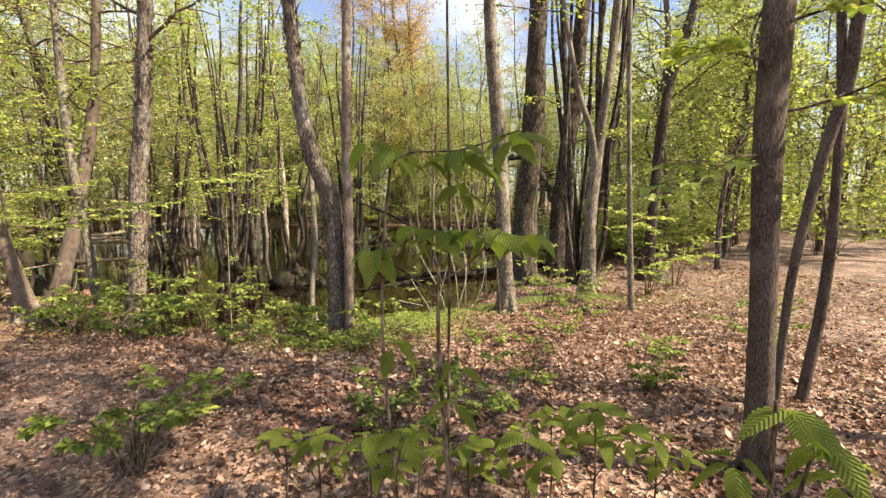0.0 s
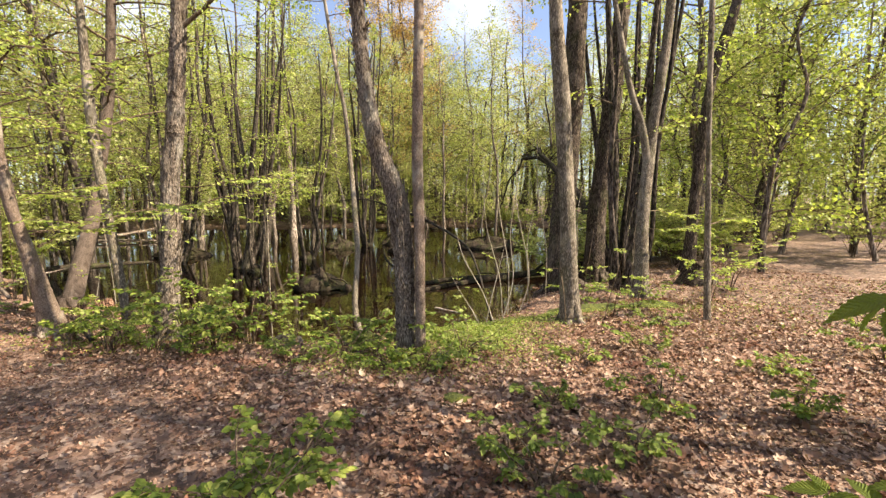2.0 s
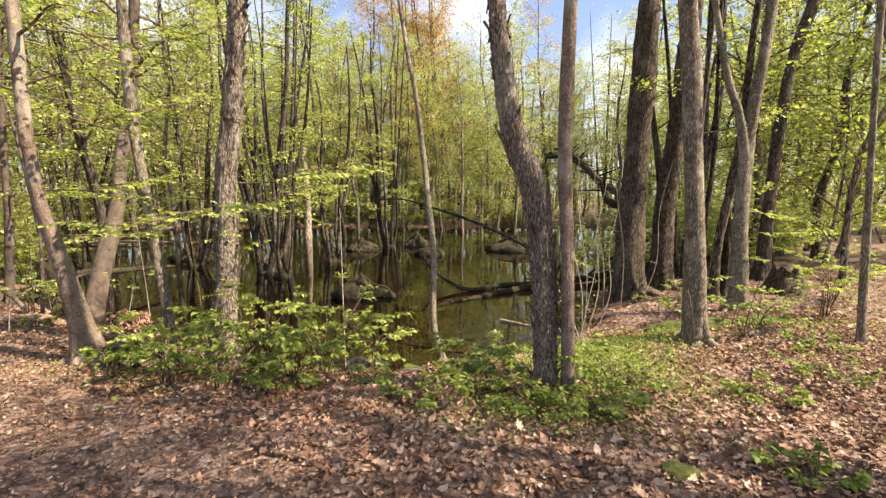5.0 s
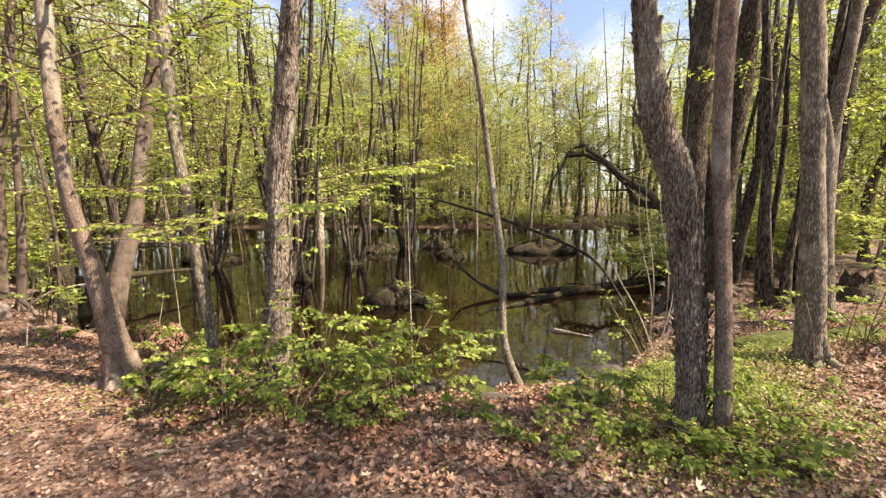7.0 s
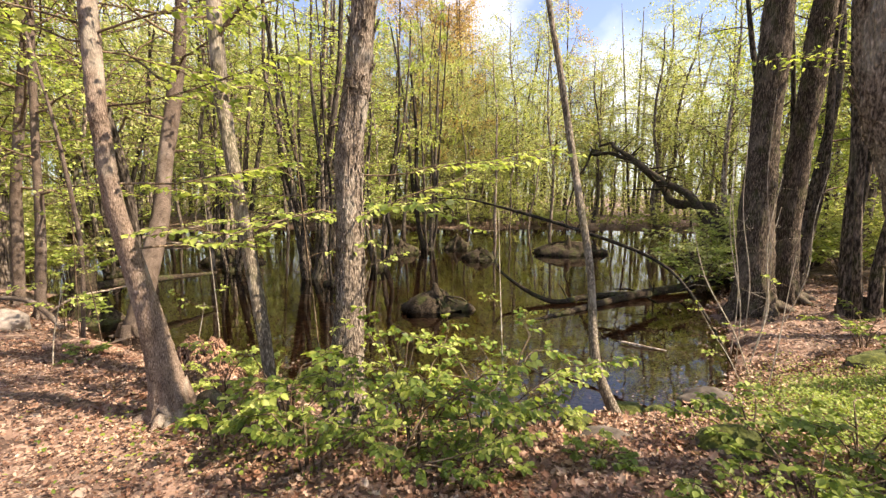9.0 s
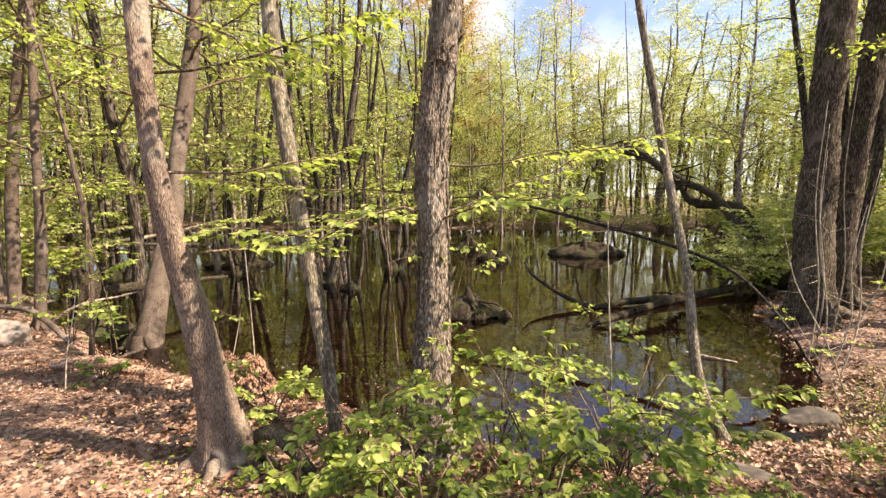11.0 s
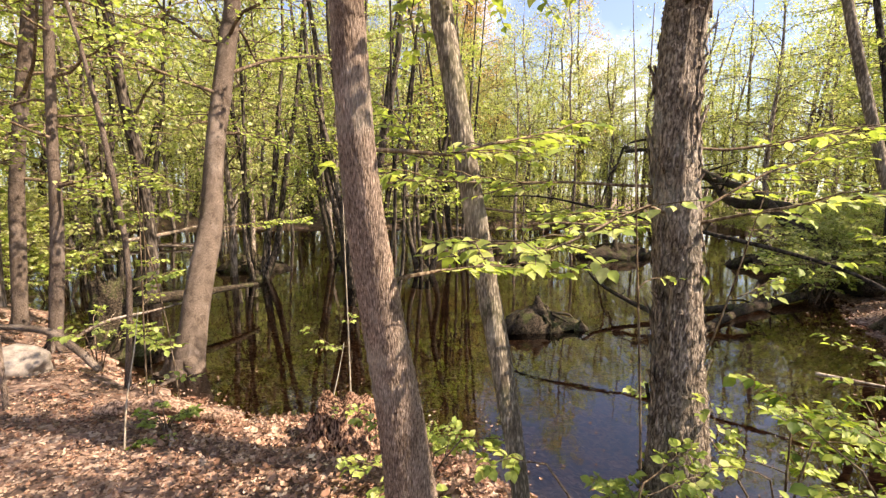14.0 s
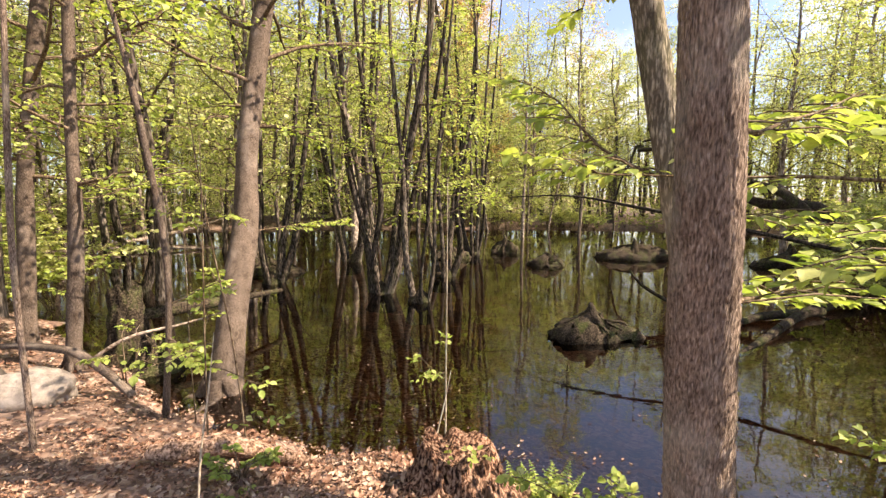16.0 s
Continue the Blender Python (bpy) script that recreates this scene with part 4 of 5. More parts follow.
for x, y, a, ln in ((0.3, 3.2, 0.4, 0.9), (-2.6, 3.6, 2.6, 0.7), (1.7, 4.6, 1.0, 0.8), (-4.6, 4.6, 0.2, 0.8), (-7.2, 6.9, 2.2, 0.9), (3.4, 5.2, 0.6, 1.2), (-3.3, 6.1, 0.1, 0.6), (-7.6, 7.3, 0.4, 0.8), (2.1, 3.0, 2.7, 0.5)):
    rows_ = []
    for f in (0, 0.35, 0.7, 1):
        px, py = x + math.cos(a) * ln * f + rng.normal(0, 0.02), y + math.sin(a) * ln * f + rng.normal(0, 0.02)
        rows_.append((px, py, ground_at(px, py) + 0.015, 0.013 * (1.2 - 0.8 * f)))
    limb_thing("fallen_twig", rows_, DEAD_WOOD if ln > 0.75 else TWIG, "dry fallen twig lying on the leaf litter", "twig", 6, twigs=2, group="fallen twigs")

# thin pale stems bending up from the large tree's roots
for k_, (x, y, tx, ty, tz) in enumerate(((0.3, 8.25, -0.1, 8.0, 2.0), (0.45, 8.6, 0.2, 8.4, 2.6), (0.25, 7.95, 0.5, 8.0, 1.8), (0.9, 9.0, 0.6, 8.8, 2.4), (1.3, 9.2, 1.0, 8.9, 3.0), (0.6, 8.4, 0.9, 8.5, 1.4), (1.7, 9.3, 2.0, 9.0, 2.2), (0.1, 7.7, -0.6, 7.9, 1.2))):
    z = ground_at(x, y)
    limb_thing("bent_stem", [(x, y, z - 0.02, 0.009), (x * 0.6 + tx * 0.4 + 0.08, y * 0.6 + ty * 0.4, z + (tz - z) * 0.3, 0.008), (x * 0.3 + tx * 0.7 - 0.05, y * 0.3 + ty * 0.7, z + (tz - z) * 0.65, 0.006), (tx, ty, tz, 0.003)],
               PALE_TWIG, "thin pale bent stem growing on the bank", "sapling", 6, 0.02, twigs=4, group="bent stems")


def stone(x, y, size, mat, label, sink=0.35, moss=False, z=None):
    """An uneven rounded stone, with a moss cap where it has one."""
    bm = bmesh.new()
    bmesh.ops.create_icosphere(bm, subdivisions=4, radius=1)
    off = Vector((x * 3.1, y * 2.7, 4))
    for v_ in bm.verts:
        p_ = v_.co.copy()
        k_ = 1 + 0.3 * noise.noise(p_ * 1.3 + off) + 0.1 * noise.noise(p_ * 4 + off) + 0.03 * noise.noise(p_ * 11 + off)
        v_.co = Vector((p_.x * size[0], p_.y * size[1], p_.z * size[2])) * k_
    me = bpy.data.meshes.new("stone")
    bm.to_mesh(me)
    for f_ in me.polygons:
        f_.use_smooth = True
    me.materials.append(mat)
    ob = new("stone", me)
    zz = ground_at(x, y) if z is None else z
    ob.location = (x, y, zz + size[2] * (1 - 2 * sink))
    tagged(ob, label, "stone", "stones on the bank")
    if moss:
        cap = bmesh.new()
        cap.from_mesh(me)
        bmesh.ops.delete(cap, geom=[f_ for f_ in cap.faces if f_.calc_center_median().z < size[2] * (0.25 + 0.35 * noise.noise(f_.calc_center_median() * 7))], context="FACES")
        for v_ in cap.verts:
            v_.co *= 1.025 + 0.015 * noise.noise(v_.co * 60)
        mc = bpy.data.meshes.new("moss")
        cap.to_mesh(mc)
        for f_ in mc.polygons:
            f_.use_smooth = True
        mc.materials.append(MOSS)
        c_ = new("moss", mc)
        c_.parent = ob
        tagged(c_, "olive green moss cushion")
    bm.free()
    return ob


stone(-9.62, 8.5, (0.29, 0.27, 0.22), PALE_ROCK, "pale sunlit boulder beside the path", 0.36)
stone(-10.3, 8.7, (0.25, 0.22, 0.16), ROCK, "grey stone behind the boulder")
stone(-2.9, 6.25, (0.2, 0.16, 0.14), ROCK, "pinkish grey stone at the water's edge", 0.3)
stone(-3.32, 6.2, (0.24, 0.15, 0.1), ROCK, "low moss-covered stone on the bank", 0.4, True)
stone(-2.35, 6.5, (0.16, 0.13, 0.13), ROCK, "dark stone with bright moss by the water", 0.35, True)
stone(-1.75, 6.85, (0.2, 0.15, 0.14), ROCK, "moss-topped stone by the thin curved sapling", 0.3, True)
stone(-1.5, 6.65, (0.14, 0.11, 0.08), ROCK, "small moss-topped stone at the water", 0.35, True)
stone(-0.72, 7.15, (0.3, 0.16, 0.13), ROCK, "dark flat-topped stone slab at the water's edge", 0.25)
stone(-1.2, 6.75, (0.12, 0.1, 0.07), ROCK, "small stone at the water's edge")
stone(-1.72, 5.3, (0.24, 0.17, 0.13), ROCK, "weathered stone with moss in the leaf litter", 0.45, True)
stone(-2.3, 5.9, (0.22, 0.13, 0.07), ROCK, "low stone half buried in leaves", 0.45)
stone(-0.7, 3.6, (0.13, 0.07, 0.05), ROCK, "small dark mossy stone in the litter", 0.45, True)
stone(1.6, 7.3, (0.7, 0.3, 0.14), ROCK, "long mossy stone ledge on the rise", 0.5, True)
stone(2.6, 7.4, (0.4, 0.22, 0.1), ROCK, "flat mossy stone on the rise", 0.5, True)


def islet(x, y, rx, ry, h_, label, spike=0.0, mat=PEAT, grass=True):
    """A hummock standing out of the water, with moss on top and the stub of a stump."""
    z = LEVEL - 0.12
    thing = root("hummock", x, y, z, label, "hummock", "hummocks in the pond")
    a = np.linspace(0, 2 * np.pi, 40, endpoint=False)
    g_, rings = Geo(), 8
    v_ = []
    wob = 1 + 0.16 * np.sin(3 * a + x) + 0.1 * np.sin(7 * a + y) + 0.05 * rng.normal(0, 1, 40)
    for r_ in range(rings):
        f = r_ / (rings - 1)
        rad = (0.85 + 0.2 * math.sin(f * 3)) * (1 - f ** 3.5)
        v_ += [(rx * rad * w_ * math.cos(b_) + 0.035 * rng.normal(), ry * rad * w_ * math.sin(b_) + 0.03 * rng.normal(), (h_ + 0.12) * f * (1 + 0.3 * math.sin(2.3 * b_ + y)) + 0.045 * rng.normal() * (0 < r_)) for b_, w_ in zip(a, wob)]
    q = [(r_ * 40 + k_, r_ * 40 + (k_ + 1) % 40, (r_ + 1) * 40 + (k_ + 1) % 40, (r_ + 1) * 40 + k_) for r_ in range(rings - 1) for k_ in range(40)]
    g_.add(v_, q)
    part("mound", g_, mat, thing, "dark peaty mound")
    if spike:
        for dx, dy, hh, rr in ((0, 0, spike, 0.14), (0.16, 0.05, spike * 0.65, 0.08), (-0.1, -0.05, spike * 0.45, 0.08), (0.02, -0.1, spike * 0.3, 0.07)):
            s_ = Geo()
            tube(s_, curve([(dx * 1.6, dy * 1.6, h_ * 0.5, rr * 1.8), (dx, dy, h_ + hh * 0.3, rr), (dx * 0.9, dy, h_ + hh * 0.7, rr * 0.5), (dx * 0.6 - 0.03, dy, h_ + hh, rr * 0.12)], 4), 10, 0.15)
            part("stump_splinter", s_, PEAT, thing)
    for _ in range(9):
        b_, s_ = rng.uniform(0, 6.28), Geo()
        cx, cy, far = math.cos(b_), math.sin(b_), rng.uniform(0.9, 1.1)
        tube(s_, curve([(rx * cx * 0.35, ry * cy * 0.35, h_ * 0.9 + 0.1, 0.022), (rx * cx * 0.8, ry * cy * 0.8, h_ * 0.55 + 0.1 + 0.03 * rng.normal(), 0.02),
                        (rx * cx * far, ry * cy * far + 0.05, 0.08 + 0.03 * rng.normal(), 0.014), (rx * cx * far * 1.12, ry * cy * far * 1.1, -0.05, 0.008)], 4), 6, 0.1)
        part("root", s_, PEAT, thing)
    if grass:
        mo = Geo()
        k_ = 350
        rr, aa = np.sqrt(rng.uniform(0, 0.75, k_)), rng.uniform(0, 6.28, k_)
        leaves(mo, np.stack([rx * rr * np.cos(aa), ry * rr * np.sin(aa), (h_ + 0.12) * (1 - rr ** 1.5) * 0.93], -1), rng.uniform(0.02, 0.05, k_), 0.9, droop=-0.5)
        tagged(part("moss", mo, MOSS, thing, "olive moss and short sedge"), kind="stuff")


islet(-3.72, 11.1, 0.66, 0.46, 0.27, "dark peaty hummock with a splintered stump in the pond", 0.36)
islet(-2.3, 18.0, 0.5, 0.4, 0.28, "green mossy hummock in the pond")
islet(-3.0, 21.0, 0.5, 0.4, 0.4, "reddish root hummock in the pond", 0.4, grass=False)
islet(1.2, 19.4, 1.3, 0.6, 0.35, "hummock of tangled roots in the pond", 0.5, grass=False)
islet(-5.2, 19.5, 0.6, 0.4, 0.3, "dark root hummock in the pond", 0.4, grass=False)
islet(5.2, 17.5, 1.0, 0.6, 0.4, "dark hummock of roots near the far bank", 0.5, grass=False)
islet(-10.5, 17.0, 1.0, 0.6, 0.3, "dark hummock under leaning stems", 0.4, grass=False)


def stump(x, y, base_r, top_r, h_, mat, label, jag=0.12, sides=40, z=None):
    z = ground_at(x, y) - 0.05 if z is None else z
    thing = root("stump", x, y, z, label, "stump")
    g_ = Geo()
    a = np.linspace(0, 2 * np.pi, sides, endpoint=False)
    rings, v_ = 16, []
    lob = 1 + 0.13 * np.cos(5 * a + x) + 0.07 * np.cos(9 * a)
    for r_ in range(rings):
        f = r_ / (rings - 1)
        rad = top_r + (base_r - top_r) * (1 - f) ** 1.5
        zz = h_ * f
        for b_, l_ in zip(a, lob):
            n_ = noise.noise(Vector((math.cos(b_) * 3, math.sin(b_) * 3, zz * 5 + x))) + 0.6 * noise.noise(Vector((math.cos(b_) * 9, math.sin(b_) * 9, zz * 9)))
            rr = rad * (l_ * (1 - f) + f) * (1 + 0.22 * n_)
            v_.append((rr * math.cos(b_), rr * math.sin(b_), zz + (jag * noise.noise(Vector((math.cos(b_) * 2, math.sin(b_) * 2, 7))) * f)))
    v_.append((0, 0, h_ * 0.7))
    q = [(r_ * sides + k_, r_ * sides + (k_ + 1) % sides, (r_ + 1) * sides + (k_ + 1) % sides, (r_ + 1) * sides + k_) for r_ in range(rings - 1) for k_ in range(sides)]
    g_.add(v_, q)
    g_.q.append(np.array([((rings - 1) * sides + k_, (rings - 1) * sides + (k_ + 1) % sides, rings * sides) for k_ in range(sides)]))
    body_ = part("stump_wood", g_, mat, thing)
    return thing


rot = stump(-6.15, 7.2, 0.4, 0.2, 0.37, ROTTEN, "crumbling brown rotten stump on the bank", 0.1)
for k_ in range(60):
    a, f = rng.uniform(0, 6.28), rng.uniform(0.05, 0.85)
    rad = 0.19 + 0.17 * (1 - f) ** 1.5
    g_ = Geo()
    x, y, z = rad * math.cos(a), rad * math.sin(a), 0.38 * f
    s_ = rng.uniform(0.02, 0.045)
    tube(g_, [(x, y, z - s_, s_ * 0.5), (x * 1.05, y * 1.05, z, s_ * 0.6), (x * 1.02, y * 1.02, z + s_ * 1.3, s_ * 0.25)], 5, 0.25)
    part("wood_crumb", g_, ROTTEN, rot)
stump(-10.02, 10.4, 0.26, 0.17, 1.0, PEAT, "dark broken stump standing at the water", 0.15, z=LEVEL - 0.1)
stump(-9.5, 10.1, 0.4, 0.1, 0.45, PEAT, "dark upturned root mass beside the stump", 0.2, z=LEVEL - 0.1)
stump(4.6, 9.6, 0.4, 0.2, 0.5, DARK_BARK, "dark mossy stump mass in the woods", 0.2)

# ---- undergrowth ----


def broad_leaf(length, wide=0.34, pleats=9, mat=None):
    """A pleated, toothed, arching leaf along +x."""
    g_ = Geo()
    v_, q = [], []
    for k_ in range(pleats * 2 + 1):
        f = k_ / (pleats * 2)
        w_ = wide * math.sin(math.pi * f ** 0.72) ** 0.8 * (1 - 0.45 * f * f) * (1 + (0.05 if k_ % 2 else -0.03)) + 0.002
        zz = -0.28 * f * f + 0.08 * f
        pl = 0.014 if k_ % 2 else -0.014
        for s_ in (-1, -0.5, 0, 0.5, 1):
            v_.append(((f - 0.06 * abs(s_) * 1.5 * (1 - f)) * length, s_ * w_ * length, (zz + 0.16 * abs(s_) * w_ + (pl if s_ else 0)) * length))
    for k_ in range(pleats * 2):
        for s_ in range(4):
            q.append((k_ * 5 + s_, (k_ + 1) * 5 + s_, (k_ + 1) * 5 + s_ + 1, k_ * 5 + s_ + 1))
    g_.add(v_, q)
    return g_.mesh("leaf", mat)


PLEATED = leaf_material("soft pleated leaf", [(0.0, (0.24, 0.34, 0.06)), (1.0, (0.42, 0.5, 0.11))], 0.5)
n, l = PLEATED.node_tree.nodes, PLEATED.node_tree.links
tc, sp_ = n.new("ShaderNodeTexCoord"), n.new("ShaderNodeSeparateXYZ")
l.new(tc.outputs["Object"], sp_.inputs[0])
ab, mu, ad, si = [n.new("ShaderNodeMath") for _ in range(4)]
ab.operation, mu.operation, ad.operation, si.operation = "ABSOLUTE", "MULTIPLY", "MULTIPLY_ADD", "SINE"
l.new(sp_.outputs["Y"], ab.inputs[0])
mu.inputs[1].default_value = -62.0
l.new(ab.outputs[0], mu.inputs[0])
ad.inputs[1].default_value = 62.0
l.new(sp_.outputs["X"], ad.inputs[0])
l.new(mu.outputs[0], ad.inputs[2])
l.new(ad.outputs[0], si.inputs[0])
bump(n, l, n["Principled BSDF"], si.outputs[0], 0.8, 0.02)
BROAD = [broad_leaf(1.0, w_, mat=PLEATED) for w_ in (0.25, 0.3, 0.27)]


def big_leaved(x, y, tiers, stems, label):
    """A sapling with large pleated leaves in tiers (dx, dy, z, leaf length, count, tilt) on bent stems."""
    z = ground_at(x, y)
    plant_ = root("leafy_sapling", x, y, z, label, "sapling", "broad-leaved saplings")
    for s_ in stems:
        g_ = Geo()
        tube(g_, curve([(a, b_, c, r_) for a, b_, c, r_ in s_], 5), 8, 0.02, lumps=0.03)
        part("stem", g_, TWIG, plant_)
    for dx, dy, zz, ln, count, tilt in tiers:
        a0 = rng.uniform(0, 6.28)
        for k_ in range(count):
            h = a0 + k_ * 6.28 / count + rng.uniform(-0.4, 0.4)
            lf = new("leaf", BROAD[k_ % 3])
            lf.parent = plant_
            s_ = 1.22 * ln * rng.uniform(0.75, 1.15)
            lf.matrix_local = pose(dx + 0.02 * math.cos(h), dy + 0.02 * math.sin(h), zz - z + rng.uniform(-0.02, 0.02), rng.uniform(-25, 25), tilt + 12 + rng.uniform(-18, 22), math.degrees(h)) @ Matrix.Scale(s_, 4)
    return plant_


Z0 = ground_at(0, 1.07)
NEAR = 0.885


def drawn_in(z):
    """A height on the young sapling, drawn in towards the crown's middle."""
    return 1.55 - (1.55 - z) * NEAR


TIERS = [(-0.19, 0.02, 1.4, 0.085, 7, 25), (0.02, 0.05, 1.43, 0.085, 8, 10), (0.16, 0.03, 1.45, 0.085, 8, 15), (-0.08, 0.04, 1.44, 0.075, 5, 10), (0.1, 0.06, 1.44, 0.075, 5, 10), (-0.12, 0, 1.66, 0.075, 6, 15), (0.05, 0.05, 1.67, 0.08, 8, 10), (0.2, 0.02, 1.7, 0.08, 7, 15), (-0.19, 0.02, 1.68, 0.07, 4, 15), (0.06, 0.05, 1.57, 0.07, 5, 20), (0.26, 0, 1.44, 0.07, 3, 20), (0.12, 0.05, 1.64, 0.07, 5, 15), (-0.04, 0.04, 1.65, 0.07, 4, 15),
                        (-0.12, 0, 1.12, 0.075, 3, 35), (-0.1, 0, 0.86, 0.08, 3, 20), (0.04, 0, 0.95, 0.07, 3, 20), (0.05, 0, 1.05, 0.07, 2, 20)]
STEMS = [[(-0.08, 0, 0, 0.008), (-0.12, 0, 0.55, 0.007), (-0.16, 0, 1.1, 0.006), (-0.14, 0.0, 1.5, 0.005), (-0.1, 0, 1.66 - Z0, 0.004), (0.06, 0.05, 1.68 - Z0, 0.003), (0.22, 0.02, 1.73 - Z0, 0.003)],
            [(0.06, 0, 0, 0.01), (0.03, 0, 0.6, 0.01), (0.0, 0, 1.05, 0.008), (0.0, 0.02, 1.3, 0.006), (0.02, 0.05, 1.42 - Z0, 0.004)],
            [(0.0, 0.02, 1.25, 0.004), (0.08, 0.03, 1.3, 0.004), (0.16, 0.03, 1.44 - Z0, 0.003)], [(0.0, 0.02, 1.2, 0.004), (-0.1, 0.03, 1.28, 0.004), (-0.19, 0.02, 1.39 - Z0, 0.003)],
            [(0.02, 0.1, 0, 0.007), (0.03, 0.1, 1.2, 0.006), (0.02, 0.1, 2.4, 0.004), (0.03, 0.1, 3.2, 0.003)]]
big_leaved(-0.01, 1.07, [(a * NEAR, b_ * NEAR, drawn_in(z), c * NEAR, k_, t_) for a, b_, z, c, k_, t_ in TIERS],
           [[(a * NEAR, b_ * NEAR, drawn_in(z + Z0) - Z0 if z else 0, r_ * 0.65) for a, b_, z, r_ in st_] for st_ in STEMS], "slender sapling with two tiers of soft pleated leaves")
big_leaved(0.78, 0.98, [(0.03, 0, 1.04, 0.095, 6, 18), (-0.1, -0.02, 0.92, 0.09, 4, 25), (0.14, 0.02, 0.95, 0.095, 5, 20), (0.0, -0.05, 0.78, 0.08, 4, 20), (0.2, 0.05, 0.84, 0.085, 4, 20)],
           [[(0, 0, 0, 0.008), (0.01, 0, 0.5, 0.007), (0, 0, 0.97, 0.005)], [(0, 0, 0.4, 0.005), (-0.1, -0.02, 0.82, 0.004)], [(0, 0, 0.4, 0.005), (0.12, 0.02, 0.84, 0.004)]], "low sapling with large pleated bright leaves")
for x, y, h_, ln in ((0.32, 1.62, 0.55, 0.1), (0.62, 1.7, 0.6, 0.11), (0.48, 1.85, 0.5, 0.09), (0.1, 1.75, 0.42, 0.08), (-0.3, 1.65, 0.5, 0.1), (-0.55, 1.8, 0.42, 0.09), (-0.75, 1.95, 0.36, 0.08), (0.9, 1.75, 0.45, 0.09), (-0.12, 1.9, 0.4, 0.08)):
    z = ground_at(x, y)
    big_leaved(x, y, [(0, 0, z + h_, ln, 5, -8), (0.04, 0.02, z + h_ * 0.75, ln * 0.9, 4, -2), (-0.1, 0.03, z + h_ * 0.9, ln * 0.8, 4, -8), (0.12, -0.02, z + h_ * 0.85, ln * 0.8, 4, -8)],
               [[(0, 0, 0, 0.005), (0.01, 0, h_ * 0.5, 0.004), (0, 0, h_, 0.003)], [(0, 0, h_ * 0.5, 0.003), (-0.1, 0.03, h_ * 0.9, 0.002)], [(0, 0, h_ * 0.5, 0.003), (0.12, -0.02, h_ * 0.84, 0.002)]], "ankle-high sapling with toothed fresh leaves")


def shrub(x, y, h_, wide, stems, size, leaf_mat, label, per=9, name="shrub", z=None, joined=False):
    """A shrub of arching stems; each stem carries its own leaves."""
    z = ground_at(x, y) - 0.02 if z is None else z
    bush = root(name, x, y, z, label, "shrub", "shrubs on the bank")
    for k_ in range(stems):
        a = k_ * 2.4 + rng.uniform(-0.4, 0.4)
        r_ = wide * rng.uniform(0.15, 0.95)
        hh = h_ * rng.uniform(0.6, 1.1)
        top_ = np.array([math.cos(a) * r_ * 0.7, math.sin(a) * r_ * 0.7, hh * 0.75])
        if not joined or k_ == 0:
            w_, g_, f_ = Geo(), Geo(), Geo()
        tube(w_, curve([(math.cos(a) * 0.04, math.sin(a) * 0.04, 0, 0.008), (top_[0] * 0.4, top_[1] * 0.4, hh * 0.4, 0.006), (*top_, 0.004)], 3), 5, lumps=0)
        spray(w_, g_, top_, a + rng.uniform(-0.5, 0.5), wide * 0.6, 0.35, size * 0.95, 0.004, 6, max(5, per - 2), "ovate", 0.4, fine=f_)
        spray(f_, g_, top_ * [0.6, 0.6, 0.7], a + rng.uniform(0.6, 1.6), wide * 0.5, 0.25, size * 0.95, 0.004, 5, max(5, per - 2), "ovate", 0.4)
        if not joined:
            leafy("stem", w_, f_, g_, leaf_mat, bush, "toothed green leaves")
    if joined:
        w_.add(np.concatenate(f_.v), np.zeros((0, 4)))
        w_.q += [q_ + w_.n - f_.n for q_ in f_.q]
        tagged(part("branchwork", w_, TWIG, bush, "thin arching stems"), kind="stuff")
        tagged(part("leaves", g_, leaf_mat, bush, "thin spring foliage"), kind="stuff")
    return bush


shrub(-3.75, 5.45, 0.95, 0.75, 6, 0.06, BUSH_LEAF, "sparse bright green shrub at the shaggy tree's foot")
shrub(-3.2, 5.8, 0.9, 0.8, 8, 0.06, BUSH_LEAF, "arching bright green shrub over the water")
shrub(-2.75, 6.1, 0.6, 0.6, 4, 0.055, FRESH, "thin arching shrub at the water's edge")
shrub(-4.6, 5.4, 0.6, 0.5, 5, 0.055, FRESH, "sparse green shrub beside the leaning trunk")
shrub(-5.05, 5.35, 0.4, 0.4, 4, 0.05, BUSH_LEAF, "low green shrub beside the leaning trunk")
shrub(-4.75, 5.85, 0.75, 0.5, 6, 0.055, FRESH, "bright yellow-green shrub between the trunks")
shrub(-3.9, 6.0, 0.9, 0.6, 6, 0.055, FRESH, "yellow-green shrub beside the shaggy trunk")
shrub(-4.35, 5.05, 0.5, 0.5, 7, 0.045, BUSH_LEAF, "low dense green shrub on the bank")
shrub(-3.85, 5.0, 0.55, 0.55, 7, 0.045, BUSH_LEAF, "low dense green shrub on the bank")
shrub(-3.35, 5.3, 0.45, 0.5, 6, 0.045, BUSH_LEAF, "low dense green shrub on the bank")
shrub(-1.75, 4.65, 0.4, 0.5, 6, 0.05, BUSH_LEAF, "low green shrub round the kinked tree's foot")
shrub(-1.25, 4.35, 0.26, 0.45, 5, 0.05, BUSH_LEAF, "low green shrub at the kinked tree's foot")
shrub(-0.6, 4.75, 0.35, 0.5, 6, 0.05, HERB, "low bright shrub beside the slim tree")
shrub(-1.6, 5.3, 0.4, 0.45, 5, 0.05, HERB, "low green shrub behind the kinked tree")
shrub(-1.65, 2.2, 0.5, 0.38, 9, 0.05, BUSH_LEAF, "dark green knee-high shrub in the litter")
